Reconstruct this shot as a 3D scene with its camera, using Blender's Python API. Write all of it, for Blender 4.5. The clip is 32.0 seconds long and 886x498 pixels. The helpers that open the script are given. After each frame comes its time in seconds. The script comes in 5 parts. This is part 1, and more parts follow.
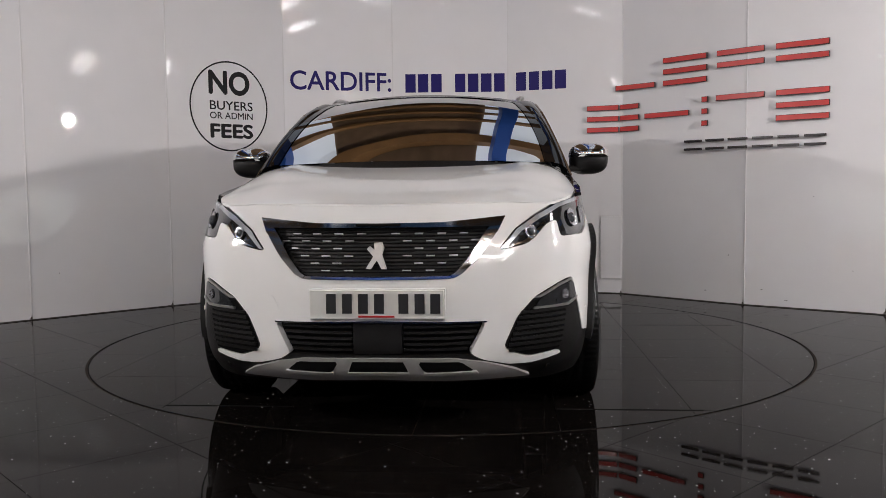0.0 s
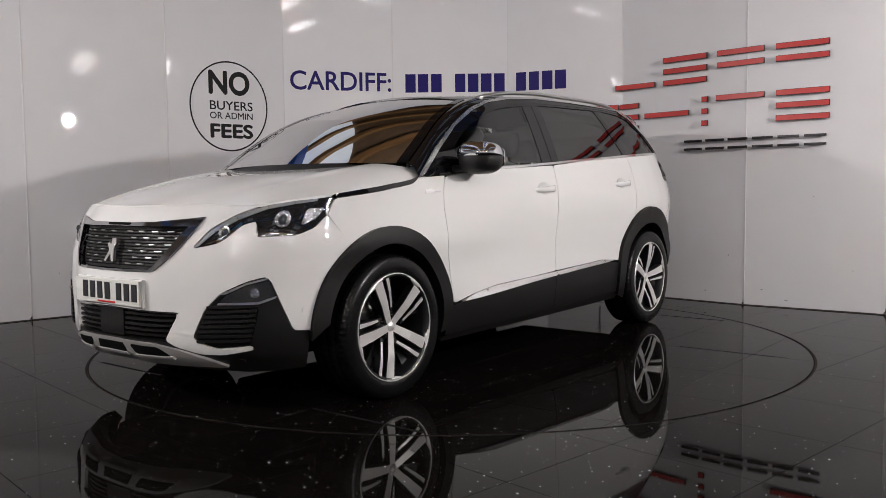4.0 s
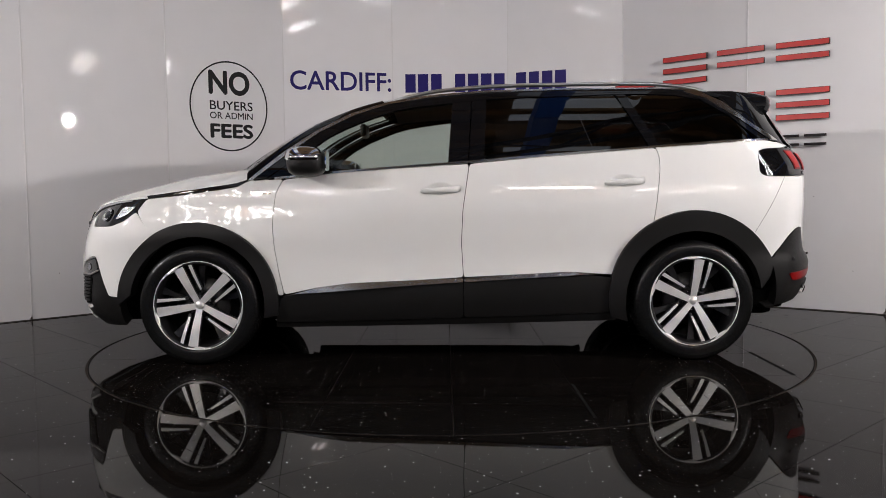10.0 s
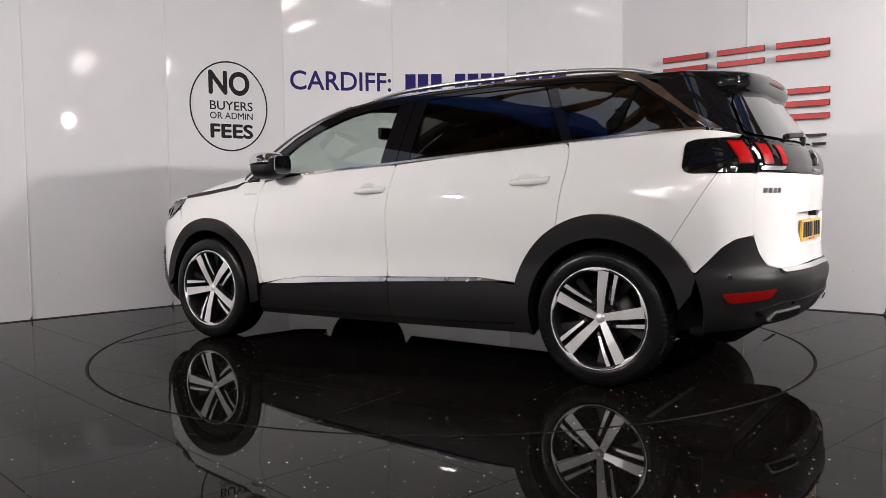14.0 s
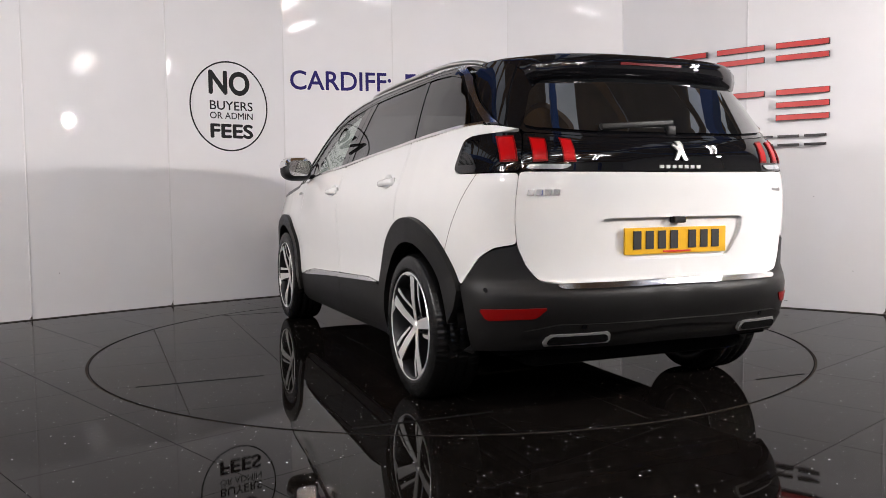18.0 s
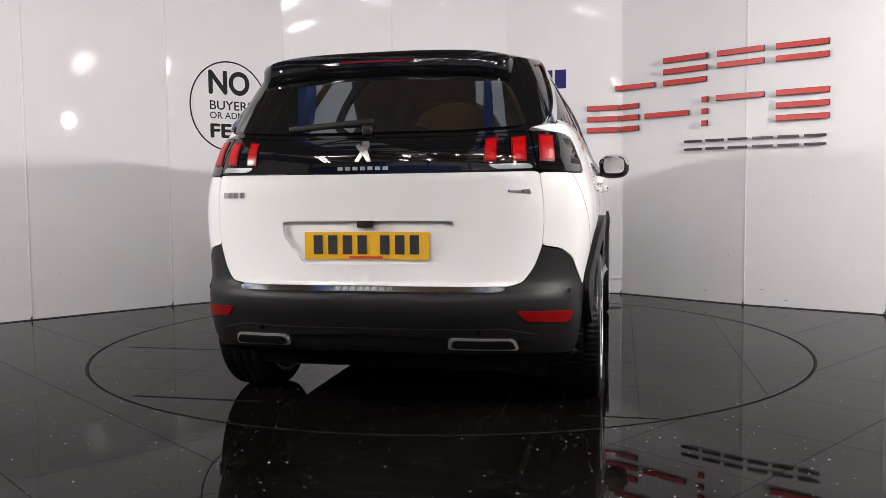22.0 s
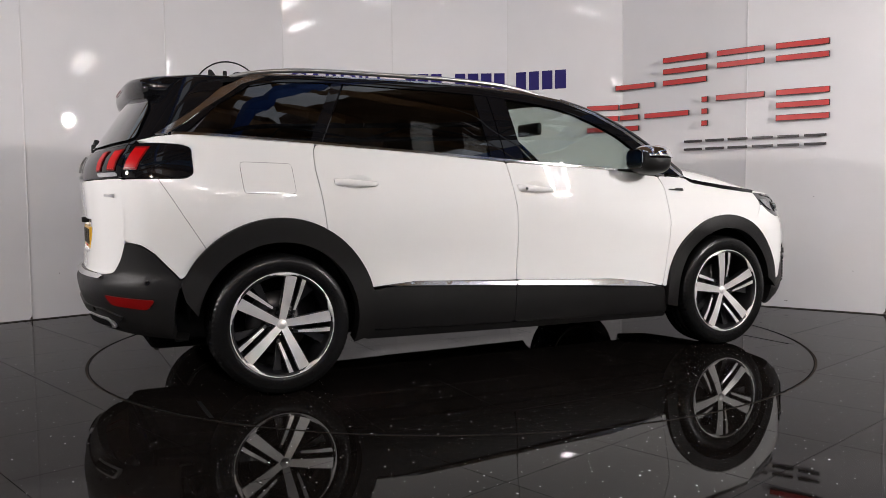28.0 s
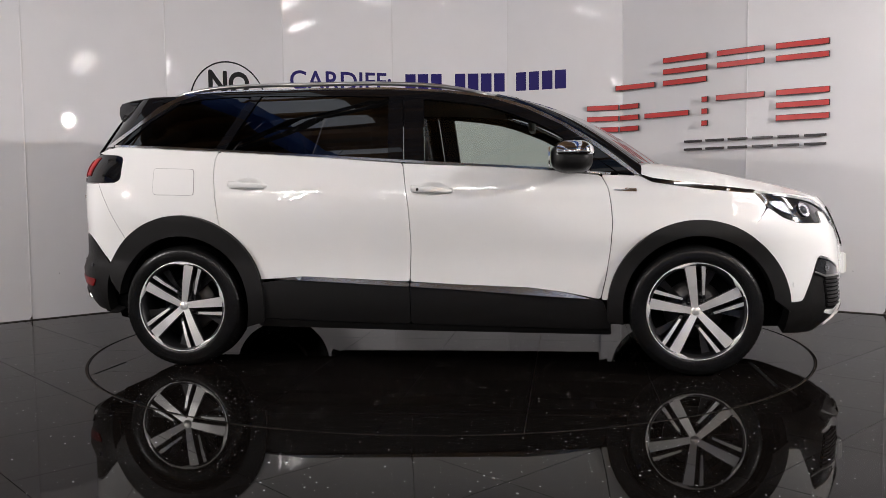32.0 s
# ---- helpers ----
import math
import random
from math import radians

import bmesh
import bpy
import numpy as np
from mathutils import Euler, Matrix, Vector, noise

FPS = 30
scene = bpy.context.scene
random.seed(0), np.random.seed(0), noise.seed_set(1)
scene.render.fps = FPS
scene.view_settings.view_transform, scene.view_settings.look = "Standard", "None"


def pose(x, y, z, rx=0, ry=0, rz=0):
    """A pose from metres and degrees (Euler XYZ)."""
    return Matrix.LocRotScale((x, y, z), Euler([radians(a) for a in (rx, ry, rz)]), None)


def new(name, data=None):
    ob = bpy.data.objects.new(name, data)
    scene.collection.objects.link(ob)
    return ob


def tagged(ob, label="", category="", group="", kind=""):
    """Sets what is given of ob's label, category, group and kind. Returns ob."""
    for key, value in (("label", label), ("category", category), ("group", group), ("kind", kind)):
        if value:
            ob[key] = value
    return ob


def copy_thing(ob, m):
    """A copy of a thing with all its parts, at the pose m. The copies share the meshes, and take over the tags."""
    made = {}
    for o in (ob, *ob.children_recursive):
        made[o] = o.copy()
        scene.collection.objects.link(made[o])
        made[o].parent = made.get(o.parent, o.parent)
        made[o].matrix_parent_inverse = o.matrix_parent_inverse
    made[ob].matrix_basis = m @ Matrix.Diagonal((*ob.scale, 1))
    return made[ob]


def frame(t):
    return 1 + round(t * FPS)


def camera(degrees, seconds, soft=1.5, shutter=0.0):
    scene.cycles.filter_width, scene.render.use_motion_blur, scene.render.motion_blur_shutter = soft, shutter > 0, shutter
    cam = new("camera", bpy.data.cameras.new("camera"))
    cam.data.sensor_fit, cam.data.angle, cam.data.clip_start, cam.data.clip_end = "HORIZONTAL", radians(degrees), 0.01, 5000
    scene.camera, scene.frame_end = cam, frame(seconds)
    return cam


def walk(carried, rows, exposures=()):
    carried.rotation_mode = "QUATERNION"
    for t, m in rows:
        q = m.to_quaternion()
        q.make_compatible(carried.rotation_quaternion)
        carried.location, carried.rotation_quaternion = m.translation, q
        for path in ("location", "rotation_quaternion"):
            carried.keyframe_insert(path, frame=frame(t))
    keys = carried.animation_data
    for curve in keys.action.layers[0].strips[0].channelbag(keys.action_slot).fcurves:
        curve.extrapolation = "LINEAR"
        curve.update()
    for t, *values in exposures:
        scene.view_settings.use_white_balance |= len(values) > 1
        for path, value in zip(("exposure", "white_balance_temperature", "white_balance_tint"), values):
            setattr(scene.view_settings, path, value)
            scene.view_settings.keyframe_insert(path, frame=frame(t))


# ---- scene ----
from mathutils import geometry

cam = camera(56.04, 32.0, soft=0.6)
EYE = Matrix(((0.999928, 0.009629, 0.007179, 0.0), (0.006531, 0.065794, -0.997812, -5.524), (-0.01008, 0.997787, 0.065726, 0.968), (0, 0, 0, 1)))
walk(cam, [(0.0, EYE), (32.0, EYE)], exposures=((0.0, 0.31), (10.0, 0.29), (12.0, 0.63), (14.0, 0.66), (17.0, 0.84), (20.0, 0.93), (25.0, 0.7), (32.0, 0.46)))

# ---- light: strip lamps under the hall roof, two floodlights beside the stage ----
world = bpy.data.worlds.new("hall_air")
scene.world = world
world.use_nodes = True
world.node_tree.nodes["Background"].inputs[0].default_value = (0.5, 0.52, 0.56, 1)
world.node_tree.nodes["Background"].inputs[1].default_value = 0.02
STRIP_GLOW = 61.0
LOW_GLOW = 62.0
FLOOD_GLOW = 1350.0
FLOOD_GLOW_WEAK = 1050.0
ROOF_GLOW = 0.35


# ---- materials ----
def material(name, color, rough=0.5, metal=0.0, coat=0.0, grain=0.0, grain_scale=40.0, bump=0.0, bump_scale=60.0, spec=0.5, rough_var=0.0, island=0.0, glow=0.0, coat_rough=0.008):
    m = bpy.data.materials.new(name)
    m.use_nodes = True
    nt = m.node_tree
    n, l = nt.nodes, nt.links
    b = n["Principled BSDF"]
    b.inputs["Base Color"].default_value = (*color, 1)
    b.inputs["Roughness"].default_value = rough
    b.inputs["Metallic"].default_value = metal
    b.inputs["Coat Weight"].default_value = coat
    b.inputs["Coat Roughness"].default_value = coat_rough
    b.inputs["Specular IOR Level"].default_value = spec
    if glow:
        b.inputs["Emission Color"].default_value = (*color, 1)
        b.inputs["Emission Strength"].default_value = glow
    tc = n.new("ShaderNodeTexCoord")
    if grain:
        t = n.new("ShaderNodeTexNoise")
        t.inputs["Scale"].default_value, t.inputs["Detail"].default_value = grain_scale, 6
        l.new(tc.outputs["Object"], t.inputs["Vector"])
        t2 = n.new("ShaderNodeTexNoise")
        t2.inputs["Scale"].default_value = grain_scale * 0.06
        l.new(tc.outputs["Object"], t2.inputs["Vector"])
        add = n.new("ShaderNodeMath")
        add.operation = "ADD"
        l.new(t.outputs["Fac"], add.inputs[0])
        l.new(t2.outputs["Fac"], add.inputs[1])
        last = add
        if island:
            info = n.new("ShaderNodeObjectInfo")
            mul = n.new("ShaderNodeMath")
            mul.operation = "MULTIPLY_ADD"
            mul.inputs[1].default_value = island
            l.new(info.outputs["Random"], mul.inputs[0])
            l.new(add.outputs[0], mul.inputs[2])
            last = mul
        r = n.new("ShaderNodeMapRange")
        r.inputs["From Min"].default_value, r.inputs["From Max"].default_value = 0.6, 1.4
        r.inputs["To Min"].default_value, r.inputs["To Max"].default_value = 1 - grain, 1 + grain
        l.new(last.outputs[0], r.inputs["Value"])
        mix = n.new("ShaderNodeVectorMath")
        mix.operation = "SCALE"
        mix.inputs[0].default_value = color
        l.new(r.outputs[0], mix.inputs["Scale"])
        l.new(mix.outputs[0], b.inputs["Base Color"])
    if rough_var:
        t = n.new("ShaderNodeTexNoise")
        t.inputs["Scale"].default_value, t.inputs["Detail"].default_value = 5.0, 5
        l.new(tc.outputs["Object"], t.inputs["Vector"])
        r = n.new("ShaderNodeMapRange")
        r.inputs["From Min"].default_value, r.inputs["From Max"].default_value = 0.3, 0.7
        r.inputs["To Min"].default_value, r.inputs["To Max"].default_value = max(0.0, rough - rough_var), rough + rough_var
        l.new(t.outputs["Fac"], r.inputs["Value"])
        l.new(r.outputs[0], b.inputs["Roughness"])
    if bump:
        t = n.new("ShaderNodeTexNoise")
        t.inputs["Scale"].default_value, t.inputs["Detail"].default_value = bump_scale, 4
        l.new(tc.outputs["Object"], t.inputs["Vector"])
        bp = n.new("ShaderNodeBump")
        bp.inputs["Strength"].default_value, bp.inputs["Distance"].default_value = bump, 0.01
        l.new(t.outputs["Fac"], bp.inputs["Height"])
        l.new(bp.outputs[0], b.inputs["Normal"])
    return m


def glass(name, tint, gloss=1.5):
    m = bpy.data.materials.new(name)
    m.use_nodes = True
    n, l = m.node_tree.nodes, m.node_tree.links
    n.remove(n["Principled BSDF"])
    tr, gl, mix, fr = n.new("ShaderNodeBsdfTransparent"), n.new("ShaderNodeBsdfGlossy"), n.new("ShaderNodeMixShader"), n.new("ShaderNodeFresnel")
    tr.inputs["Color"].default_value = (*tint, 1)
    gl.inputs["Roughness"].default_value = 0.0
    fr.inputs["IOR"].default_value = gloss
    l.new(fr.outputs[0], mix.inputs[0])
    l.new(tr.outputs[0], mix.inputs[1])
    l.new(gl.outputs[0], mix.inputs[2])
    l.new(mix.outputs[0], n["Material Output"].inputs["Surface"])
    return m


def fleck_floor(name):
    """Black polished tile with bright mica flecks and faint smears."""
    m = material(name, (0.0042, 0.0034, 0.0030), 0.022, grain=0.35, grain_scale=9.0, island=0.25, rough_var=0.014, bump=0.012, bump_scale=3.0, spec=0.5)
    n, l = m.node_tree.nodes, m.node_tree.links
    b = n["Principled BSDF"]
    b.inputs["IOR"].default_value = 1.13
    tc = n.new("ShaderNodeTexCoord")
    v = n.new("ShaderNodeTexVoronoi")
    v.voronoi_dimensions = "2D"
    v.inputs["Scale"].default_value = 20.0
    v.inputs["Randomness"].default_value = 1.0
    info = n.new("ShaderNodeObjectInfo")
    shift = n.new("ShaderNodeVectorMath")
    shift.operation = "MULTIPLY_ADD"
    shift.inputs[1].default_value = (37.0, 53.0, 0.0)
    l.new(info.outputs["Random"], shift.inputs[0])
    l.new(tc.outputs["Object"], shift.inputs[2])
    l.new(shift.outputs[0], v.inputs["Vector"])
    lt = n.new("ShaderNodeMath")
    lt.operation = "LESS_THAN"
    l.new(v.outputs["Distance"], lt.inputs[0])
    sep = n.new("ShaderNodeSeparateColor")
    l.new(v.outputs["Color"], sep.inputs[0])
    power = n.new("ShaderNodeMath")
    power.operation = "POWER"
    power.inputs[1].default_value = 5.0
    l.new(sep.outputs[1], power.inputs[0])
    size = n.new("ShaderNodeMath")
    size.operation = "MULTIPLY_ADD"
    size.inputs[1].default_value, size.inputs[2].default_value = 0.060, 0.016
    l.new(power.outputs[0], size.inputs[0])
    l.new(size.outputs[0], lt.inputs[1])
    gt = n.new("ShaderNodeMath")
    gt.operation = "GREATER_THAN"
    gt.inputs[1].default_value = 0.45
    l.new(sep.outputs[0], gt.inputs[0])
    mul = n.new("ShaderNodeMath")
    mul.operation = "MULTIPLY"
    l.new(lt.outputs[0], mul.inputs[0])
    l.new(gt.outputs[0], mul.inputs[1])
    old = b.inputs["Base Color"].links[0].from_socket
    mix = n.new("ShaderNodeMix")
    mix.data_type = "RGBA"
    l.new(mul.outputs[0], mix.inputs[0])
    l.new(old, mix.inputs[6])
    mix.inputs[7].default_value = (0.9, 0.92, 0.95, 1)
    l.new(mix.outputs[2], b.inputs["Base Color"])
    return m


M_TILE = fleck_floor("black_polished_tile")
M_GROUT = material("grout", (0.075, 0.055, 0.042), 0.8, grain=0.3)
M_WALL = material("white_gloss_panel", (0.73, 0.72, 0.728), 0.5, coat=0.3, grain=0.025, grain_scale=4.0, rough_var=0.05, bump=0.008, bump_scale=1.2, spec=0.15)
M_JOINT = material("panel_joint", (0.66, 0.65, 0.65), 0.5)
M_DIRT = material("dark_sealant", (0.06, 0.047, 0.038), 0.8, grain=0.5)
M_RED = material("red_sign_acrylic", (0.52, 0.022, 0.018), 0.35, coat=0.3, grain=0.05)
M_SIGNSIDE = material("dark_sign_edge", (0.03, 0.012, 0.012), 0.5)
M_BLACKSIGN = material("black_sign_acrylic", (0.012, 0.012, 0.014), 0.3, coat=0.3)
M_NAVY = material("navy_vinyl", (0.018, 0.013, 0.12), 0.5, grain=0.05, spec=0.15)
M_VINYL = material("black_vinyl", (0.01, 0.01, 0.011), 0.5, grain=0.05, spec=0.15)
M_STEEL_BLUE = material("blue_painted_steel", (0.04, 0.13, 0.50), 0.45, grain=0.1)
M_TIMBER = material("brown_purlin", (0.32, 0.17, 0.065), 0.6, grain=0.2)
M_ROOF = material("brown_boarded_roof", (0.24, 0.155, 0.09), 0.6, grain=0.3, grain_scale=3)
M_GANTRY = material("pale_blue_steel", (0.11, 0.30, 0.62), 0.45, grain=0.1)
M_GIRDER = material("dark_girder_steel", (0.03, 0.03, 0.033), 0.5, grain=0.15)
M_HALL = material("pale_hall_wall", (0.68, 0.67, 0.66), 0.7, grain=0.1, grain_scale=3)
M_LAMP = material("lit_tube", (1.0, 0.950, 0.935), 0.4, glow=STRIP_GLOW)
M_LOWLAMP = material("lit_low_tube", (1.0, 0.942, 0.925), 0.4, glow=LOW_GLOW)
M_FLOOD = material("lit_flood_lens", (1.0, 0.945, 0.935), 0.4, glow=FLOOD_GLOW)
M_FLOOD_WEAK = material("lit_weaker_lens", (1.0, 0.945, 0.935), 0.4, glow=FLOOD_GLOW_WEAK)
M_ROOFLIGHT = material("bright_rooflight", (0.86, 0.92, 1.0), 0.5, glow=ROOF_GLOW)
M_HOUSING = material("white_lamp_housing", (0.6, 0.6, 0.6), 0.4, grain=0.05)
M_PAINT = material("white_car_paint", (0.745, 0.742, 0.728), 0.5, coat=1.0, grain=0.008, grain_scale=300, spec=0.0)
M_GLOSS = material("gloss_black", (0.005, 0.005, 0.006), 0.2, coat=1.0, grain=0.1, spec=0.0)
M_PLASTIC = material("black_grained_plastic", (0.0075, 0.0071, 0.0069), 0.42, grain=0.15, grain_scale=200, bump=0.12, bump_scale=700, spec=0.25)
M_DARK = material("dark_void", (0.005, 0.005, 0.005), 0.8, grain=0.2, spec=0.05)
M_CHROME = material("chrome", (0.82, 0.82, 0.83), 0.06, metal=1.0, grain=0.03)
M_DARKCHROME = material("dark_chrome", (0.42, 0.42, 0.43), 0.1, metal=1.0, grain=0.05)
M_WINDOWLINE = material("satin_window_line", (0.80, 0.80, 0.80), 0.2, metal=1.0, grain=0.03)
M_SATIN = material("satin_chrome", (0.86, 0.85, 0.84), 0.36, metal=0.85, grain=0.03)
M_BRAKE = material("dark_red_lens", (0.10, 0.002, 0.003), 0.3, coat=0.08, spec=0.1, grain=0.2, grain_scale=90)
M_SILVER = material("satin_silver", (0.62, 0.61, 0.60), 0.28, metal=1.0, grain=0.05, grain_scale=120)
M_DASH = material("silver_grille_dash", (0.42, 0.42, 0.42), 0.35, metal=0.6, grain=0.05)
M_EMBLEM = material("emblem_silver", (0.36, 0.355, 0.345), 0.36, metal=0.9, grain=0.05)
M_SKID = material("silver_painted_plastic", (0.42, 0.41, 0.40), 0.38, metal=0.35, grain=0.05)
M_BRIGHT = material("bright_trim", (0.84, 0.83, 0.82), 0.15, metal=1.0, grain=0.04)
M_LED = material("clear_led_strip", (0.45, 0.46, 0.48), 0.15, metal=0.5, coat=1.0, grain=0.2, grain_scale=80)
M_DIAMOND = material("diamond_cut_alloy", (0.84, 0.83, 0.81), 0.32, metal=0.6, grain=0.06, grain_scale=160)
M_ALLOYBLACK = material("black_alloy", (0.008, 0.008, 0.009), 0.35, coat=0.12, grain=0.1)
M_TYRE = material("tyre_rubber", (0.005, 0.005, 0.005), 0.27, grain=0.25, grain_scale=90, bump=0.05, bump_scale=200, spec=0.22)
# a faint glow is added to the red lens for an internally lit look
M_LENS = material("red_lamp_lens", (0.34, 0.002, 0.003), 0.3, coat=0.18, spec=0.1, glow=0.10, grain=0.1)
M_REFLECTOR = material("red_reflector", (0.15, 0.003, 0.003), 0.3, coat=0.12, spec=0.1, grain=0.2, grain_scale=150)
M_LAMPGLASS = material("clear_lamp_lens", (0.22, 0.22, 0.23), 0.08, coat=1.0, grain=0.3, grain_scale=60)
M_LAMPDARK = material("dark_lamp_inside", (0.015, 0.016, 0.018), 0.08, coat=1.0, grain=0.4, grain_scale=40)
M_LAMPBOWL = material("faceted_lamp_bowl", (0.5, 0.51, 0.54), 0.15, metal=1.0, grain=0.5, grain_scale=120, bump=0.6, bump_scale=90)
M_LAMPBALL = material("projector_lens", (0.05, 0.055, 0.06), 0.05, coat=1.0, grain=0.5, grain_scale=70, spec=0.9)
M_PLATEW = material("white_plate", (0.70, 0.70, 0.66), 0.35, grain=0.03)
M_PLATEY = material("yellow_plate", (0.72, 0.40, 0.015), 0.3, coat=0.4, grain=0.03)
M_INK = material("plate_ink", (0.01, 0.01, 0.012), 0.5)
M_CLOTH = material("dark_seat_cloth", (0.022, 0.022, 0.024), 0.85, grain=0.3, grain_scale=120, bump=0.2, bump_scale=400)
M_DISC = material("brake_disc_steel", (0.10, 0.097, 0.095), 0.4, metal=1.0, grain=0.2)
G_CLEAR = glass("clear_glass", (0.74, 0.80, 0.76), 1.75)
G_SCREEN = glass("windscreen_glass", (0.68, 0.74, 0.71), 1.2)
G_DARK = glass("privacy_glass", (0.085, 0.085, 0.09), 2.0)


# ---- building helpers ----
NORMALS = {}


def tag_of(x, y, z):
    return (round(x, 5), round(y, 5), round(z, 5))


def part(name, verts, faces, mat, parent=None, label="", smooth=True):
    me = bpy.data.meshes.new(name)
    me.from_pydata([tuple(float(a) for a in v) for v in verts], [], faces)
    me.materials.append(mat)
    if smooth:
        me.polygons.foreach_set("use_smooth", [True] * len(me.polygons))
    me.update()
    if smooth and NORMALS:
        found = []
        for v in verts:
            n = NORMALS.get(tag_of(v[0], v[1], v[2]))
            if n is None:
                n = NORMALS.get(tag_of(v[0], -v[1], v[2]))
                n = (n[0], -n[1], n[2]) if n else (0.0, 0.0, 0.0)
            found.append(n)
        if any(n != (0.0, 0.0, 0.0) for n in found):
            me.normals_split_custom_set_from_vertices(found)
    ob = new(name, me)
    ob.parent = parent
    if label:
        tagged(ob, label)
    return ob


def mirrored(verts, faces):
    return [(v[0], -v[1], v[2]) for v in verts], [tuple(reversed(f)) for f in faces]


def joined(*meshes):
    vs, fs = [], []
    for v, f in meshes:
        k = len(vs)
        vs += [tuple(a) for a in v]
        fs += [tuple(i + k for i in q) for q in f]
    return vs, fs


def moved(mesh, m):
    return [tuple(m @ Vector(v)) for v in mesh[0]], mesh[1]


def block(x0, x1, y0, y1, z0, z1, bevel=0.0):
    bm = bmesh.new()
    bmesh.ops.create_cube(bm, size=1)
    for v in bm.verts:
        v.co = Vector(((x0 + x1) / 2 + v.co.x * (x1 - x0), (y0 + y1) / 2 + v.co.y * (y1 - y0), (z0 + z1) / 2 + v.co.z * (z1 - z0)))
    if bevel:
        bmesh.ops.bevel(bm, geom=bm.edges[:], offset=bevel, segments=2, affect="EDGES", profile=0.6)
    return unpack_bm(bm)


def unpack_bm(bm):
    bm.verts.index_update()
    out = [tuple(v.co) for v in bm.verts], [tuple(v.index for v in f.verts) for f in bm.faces]
    bm.free()
    return out


def lathe(profile, n=48, axis="y"):
    """Turns (radius, along) pairs round an axis."""
    vs, fs, k = [], [], len(profile)
    for i in range(n):
        a = 2 * math.pi * i / n
        for r, h in profile:
            vs.append((r * math.cos(a), h, r * math.sin(a)) if axis == "y" else (r * math.cos(a), r * math.sin(a), h))
    for i in range(n):
        j = (i + 1) % n
        for q in range(k - 1):
            fs.append((i * k + q, i * k + q + 1, j * k + q + 1, j * k + q))
    return vs, fs


def prism(outline, d0, d1, to):
    """A plate with an outline in a plane, from depth d0 to d1; to(a, b, d) gives the place."""
    n = len(outline)
    vs = [to(a, b, d0) for a, b in outline] + [to(a, b, d1) for a, b in outline]
    fs = [tuple(range(n - 1, -1, -1)), tuple(range(n, 2 * n))]
    fs += [(i, (i + 1) % n, n + (i + 1) % n, n + i) for i in range(n)]
    return vs, fs


def compact(vs, fs):
    """Drops the corners that no face uses."""
    used = sorted({i for f in fs for i in f})
    at = {old: k for k, old in enumerate(used)}
    return [vs[i] for i in used], [tuple(at[i] for i in f) for f in fs]


def inside(p, poly):
    x, y, c = p[0], p[1], False
    for (x0, y0), (x1, y1) in zip(poly, poly[1:] + poly[:1]):
        if (y0 > y) != (y1 > y) and x < (x1 - x0) * (y - y0) / (y1 - y0) + x0:
            c = not c
    return c


def triangulated(loops, keep, res):
    """Triangles of the region bounded by the loops where keep(point) holds."""
    pts, edges = [], []
    for loop in loops:
        k = len(pts)
        pts += [Vector(p) for p in loop]
        edges += [(k + i, k + (i + 1) % len(loop)) for i in range(len(loop))]
    nb = len(pts)
    xs, ys = [p.x for p in pts], [p.y for p in pts]
    if res:
        row = 0
        y = min(ys) + res * 0.5
        while y < max(ys):
            x = min(xs) + res * (0.5 if row % 2 else 0.25)
            while x < max(xs):
                if keep((x, y)) and all((p.x - x) ** 2 + (p.y - y) ** 2 > (0.45 * res) ** 2 for p in pts[:nb]):
                    pts.append(Vector((x, y)))
                x += res
            y += res * 0.87
            row += 1
    v, _, f, *_ = geometry.delaunay_2d_cdt(pts, edges, [], 0, 1e-6)
    tris = []
    for t in f:
        c = ((v[t[0]].x + v[t[1]].x + v[t[2]].x) / 3, (v[t[0]].y + v[t[1]].y + v[t[2]].y) / 3)
        if keep(c):
            a, b, d = v[t[0]], v[t[1]], v[t[2]]
            tris.append(tuple(t) if (b - a).cross(d - a) > 0 else tuple(reversed(t)))
    return v, tris


# ---- the car's shape ----
def curve(keys, flat=False):
    """A smooth function through (a, b) keys."""
    ks, vs = [float(k) for k, _ in keys], [float(v) for _, v in keys]
    d = [float(q) for q in np.gradient(np.array(vs), np.array(ks))]
    if flat:
        d[0] = 0.0

    def f(a):
        a = min(max(a, ks[0]), ks[-1])
        i = min(max(bisect(ks, a) - 1, 0), len(ks) - 2)
        h = ks[i + 1] - ks[i]
        t = (a - ks[i]) / h
        t2, t3 = t * t, t * t * t
        return (2 * t3 - 3 * t2 + 1) * vs[i] + (t3 - 2 * t2 + t) * h * d[i] + (3 * t2 - 2 * t3) * vs[i + 1] + (t3 - t2) * h * d[i + 1]
    return f


def bisect(ks, a):
    i = 0
    while i < len(ks) and ks[i] <= a:
        i += 1
    return i


# the car's shell: half widths, nose and tail by height, corners by superellipses
XF, XR = 1.35, -1.40
half_width = curve([(0.15, 0.80), (0.22, 0.845), (0.32, 0.875), (0.42, 0.886), (0.50, 0.886), (0.60, 0.884), (0.75, 0.897), (0.88, 0.905), (0.96, 0.898), (1.03, 0.8805), (1.10, 0.858), (1.18, 0.828), (1.35, 0.7535), (1.48, 0.6885), (1.56, 0.640), (1.64, 0.57)])
nose = curve([(0.15, 2.16), (0.22, 2.24), (0.28, 2.31), (0.35, 2.335), (0.45, 2.335), (0.60, 2.335), (0.68, 2.325), (0.76, 2.30), (0.84, 2.27), (0.90, 2.235), (0.96, 2.17), (1.02, 2.06)])
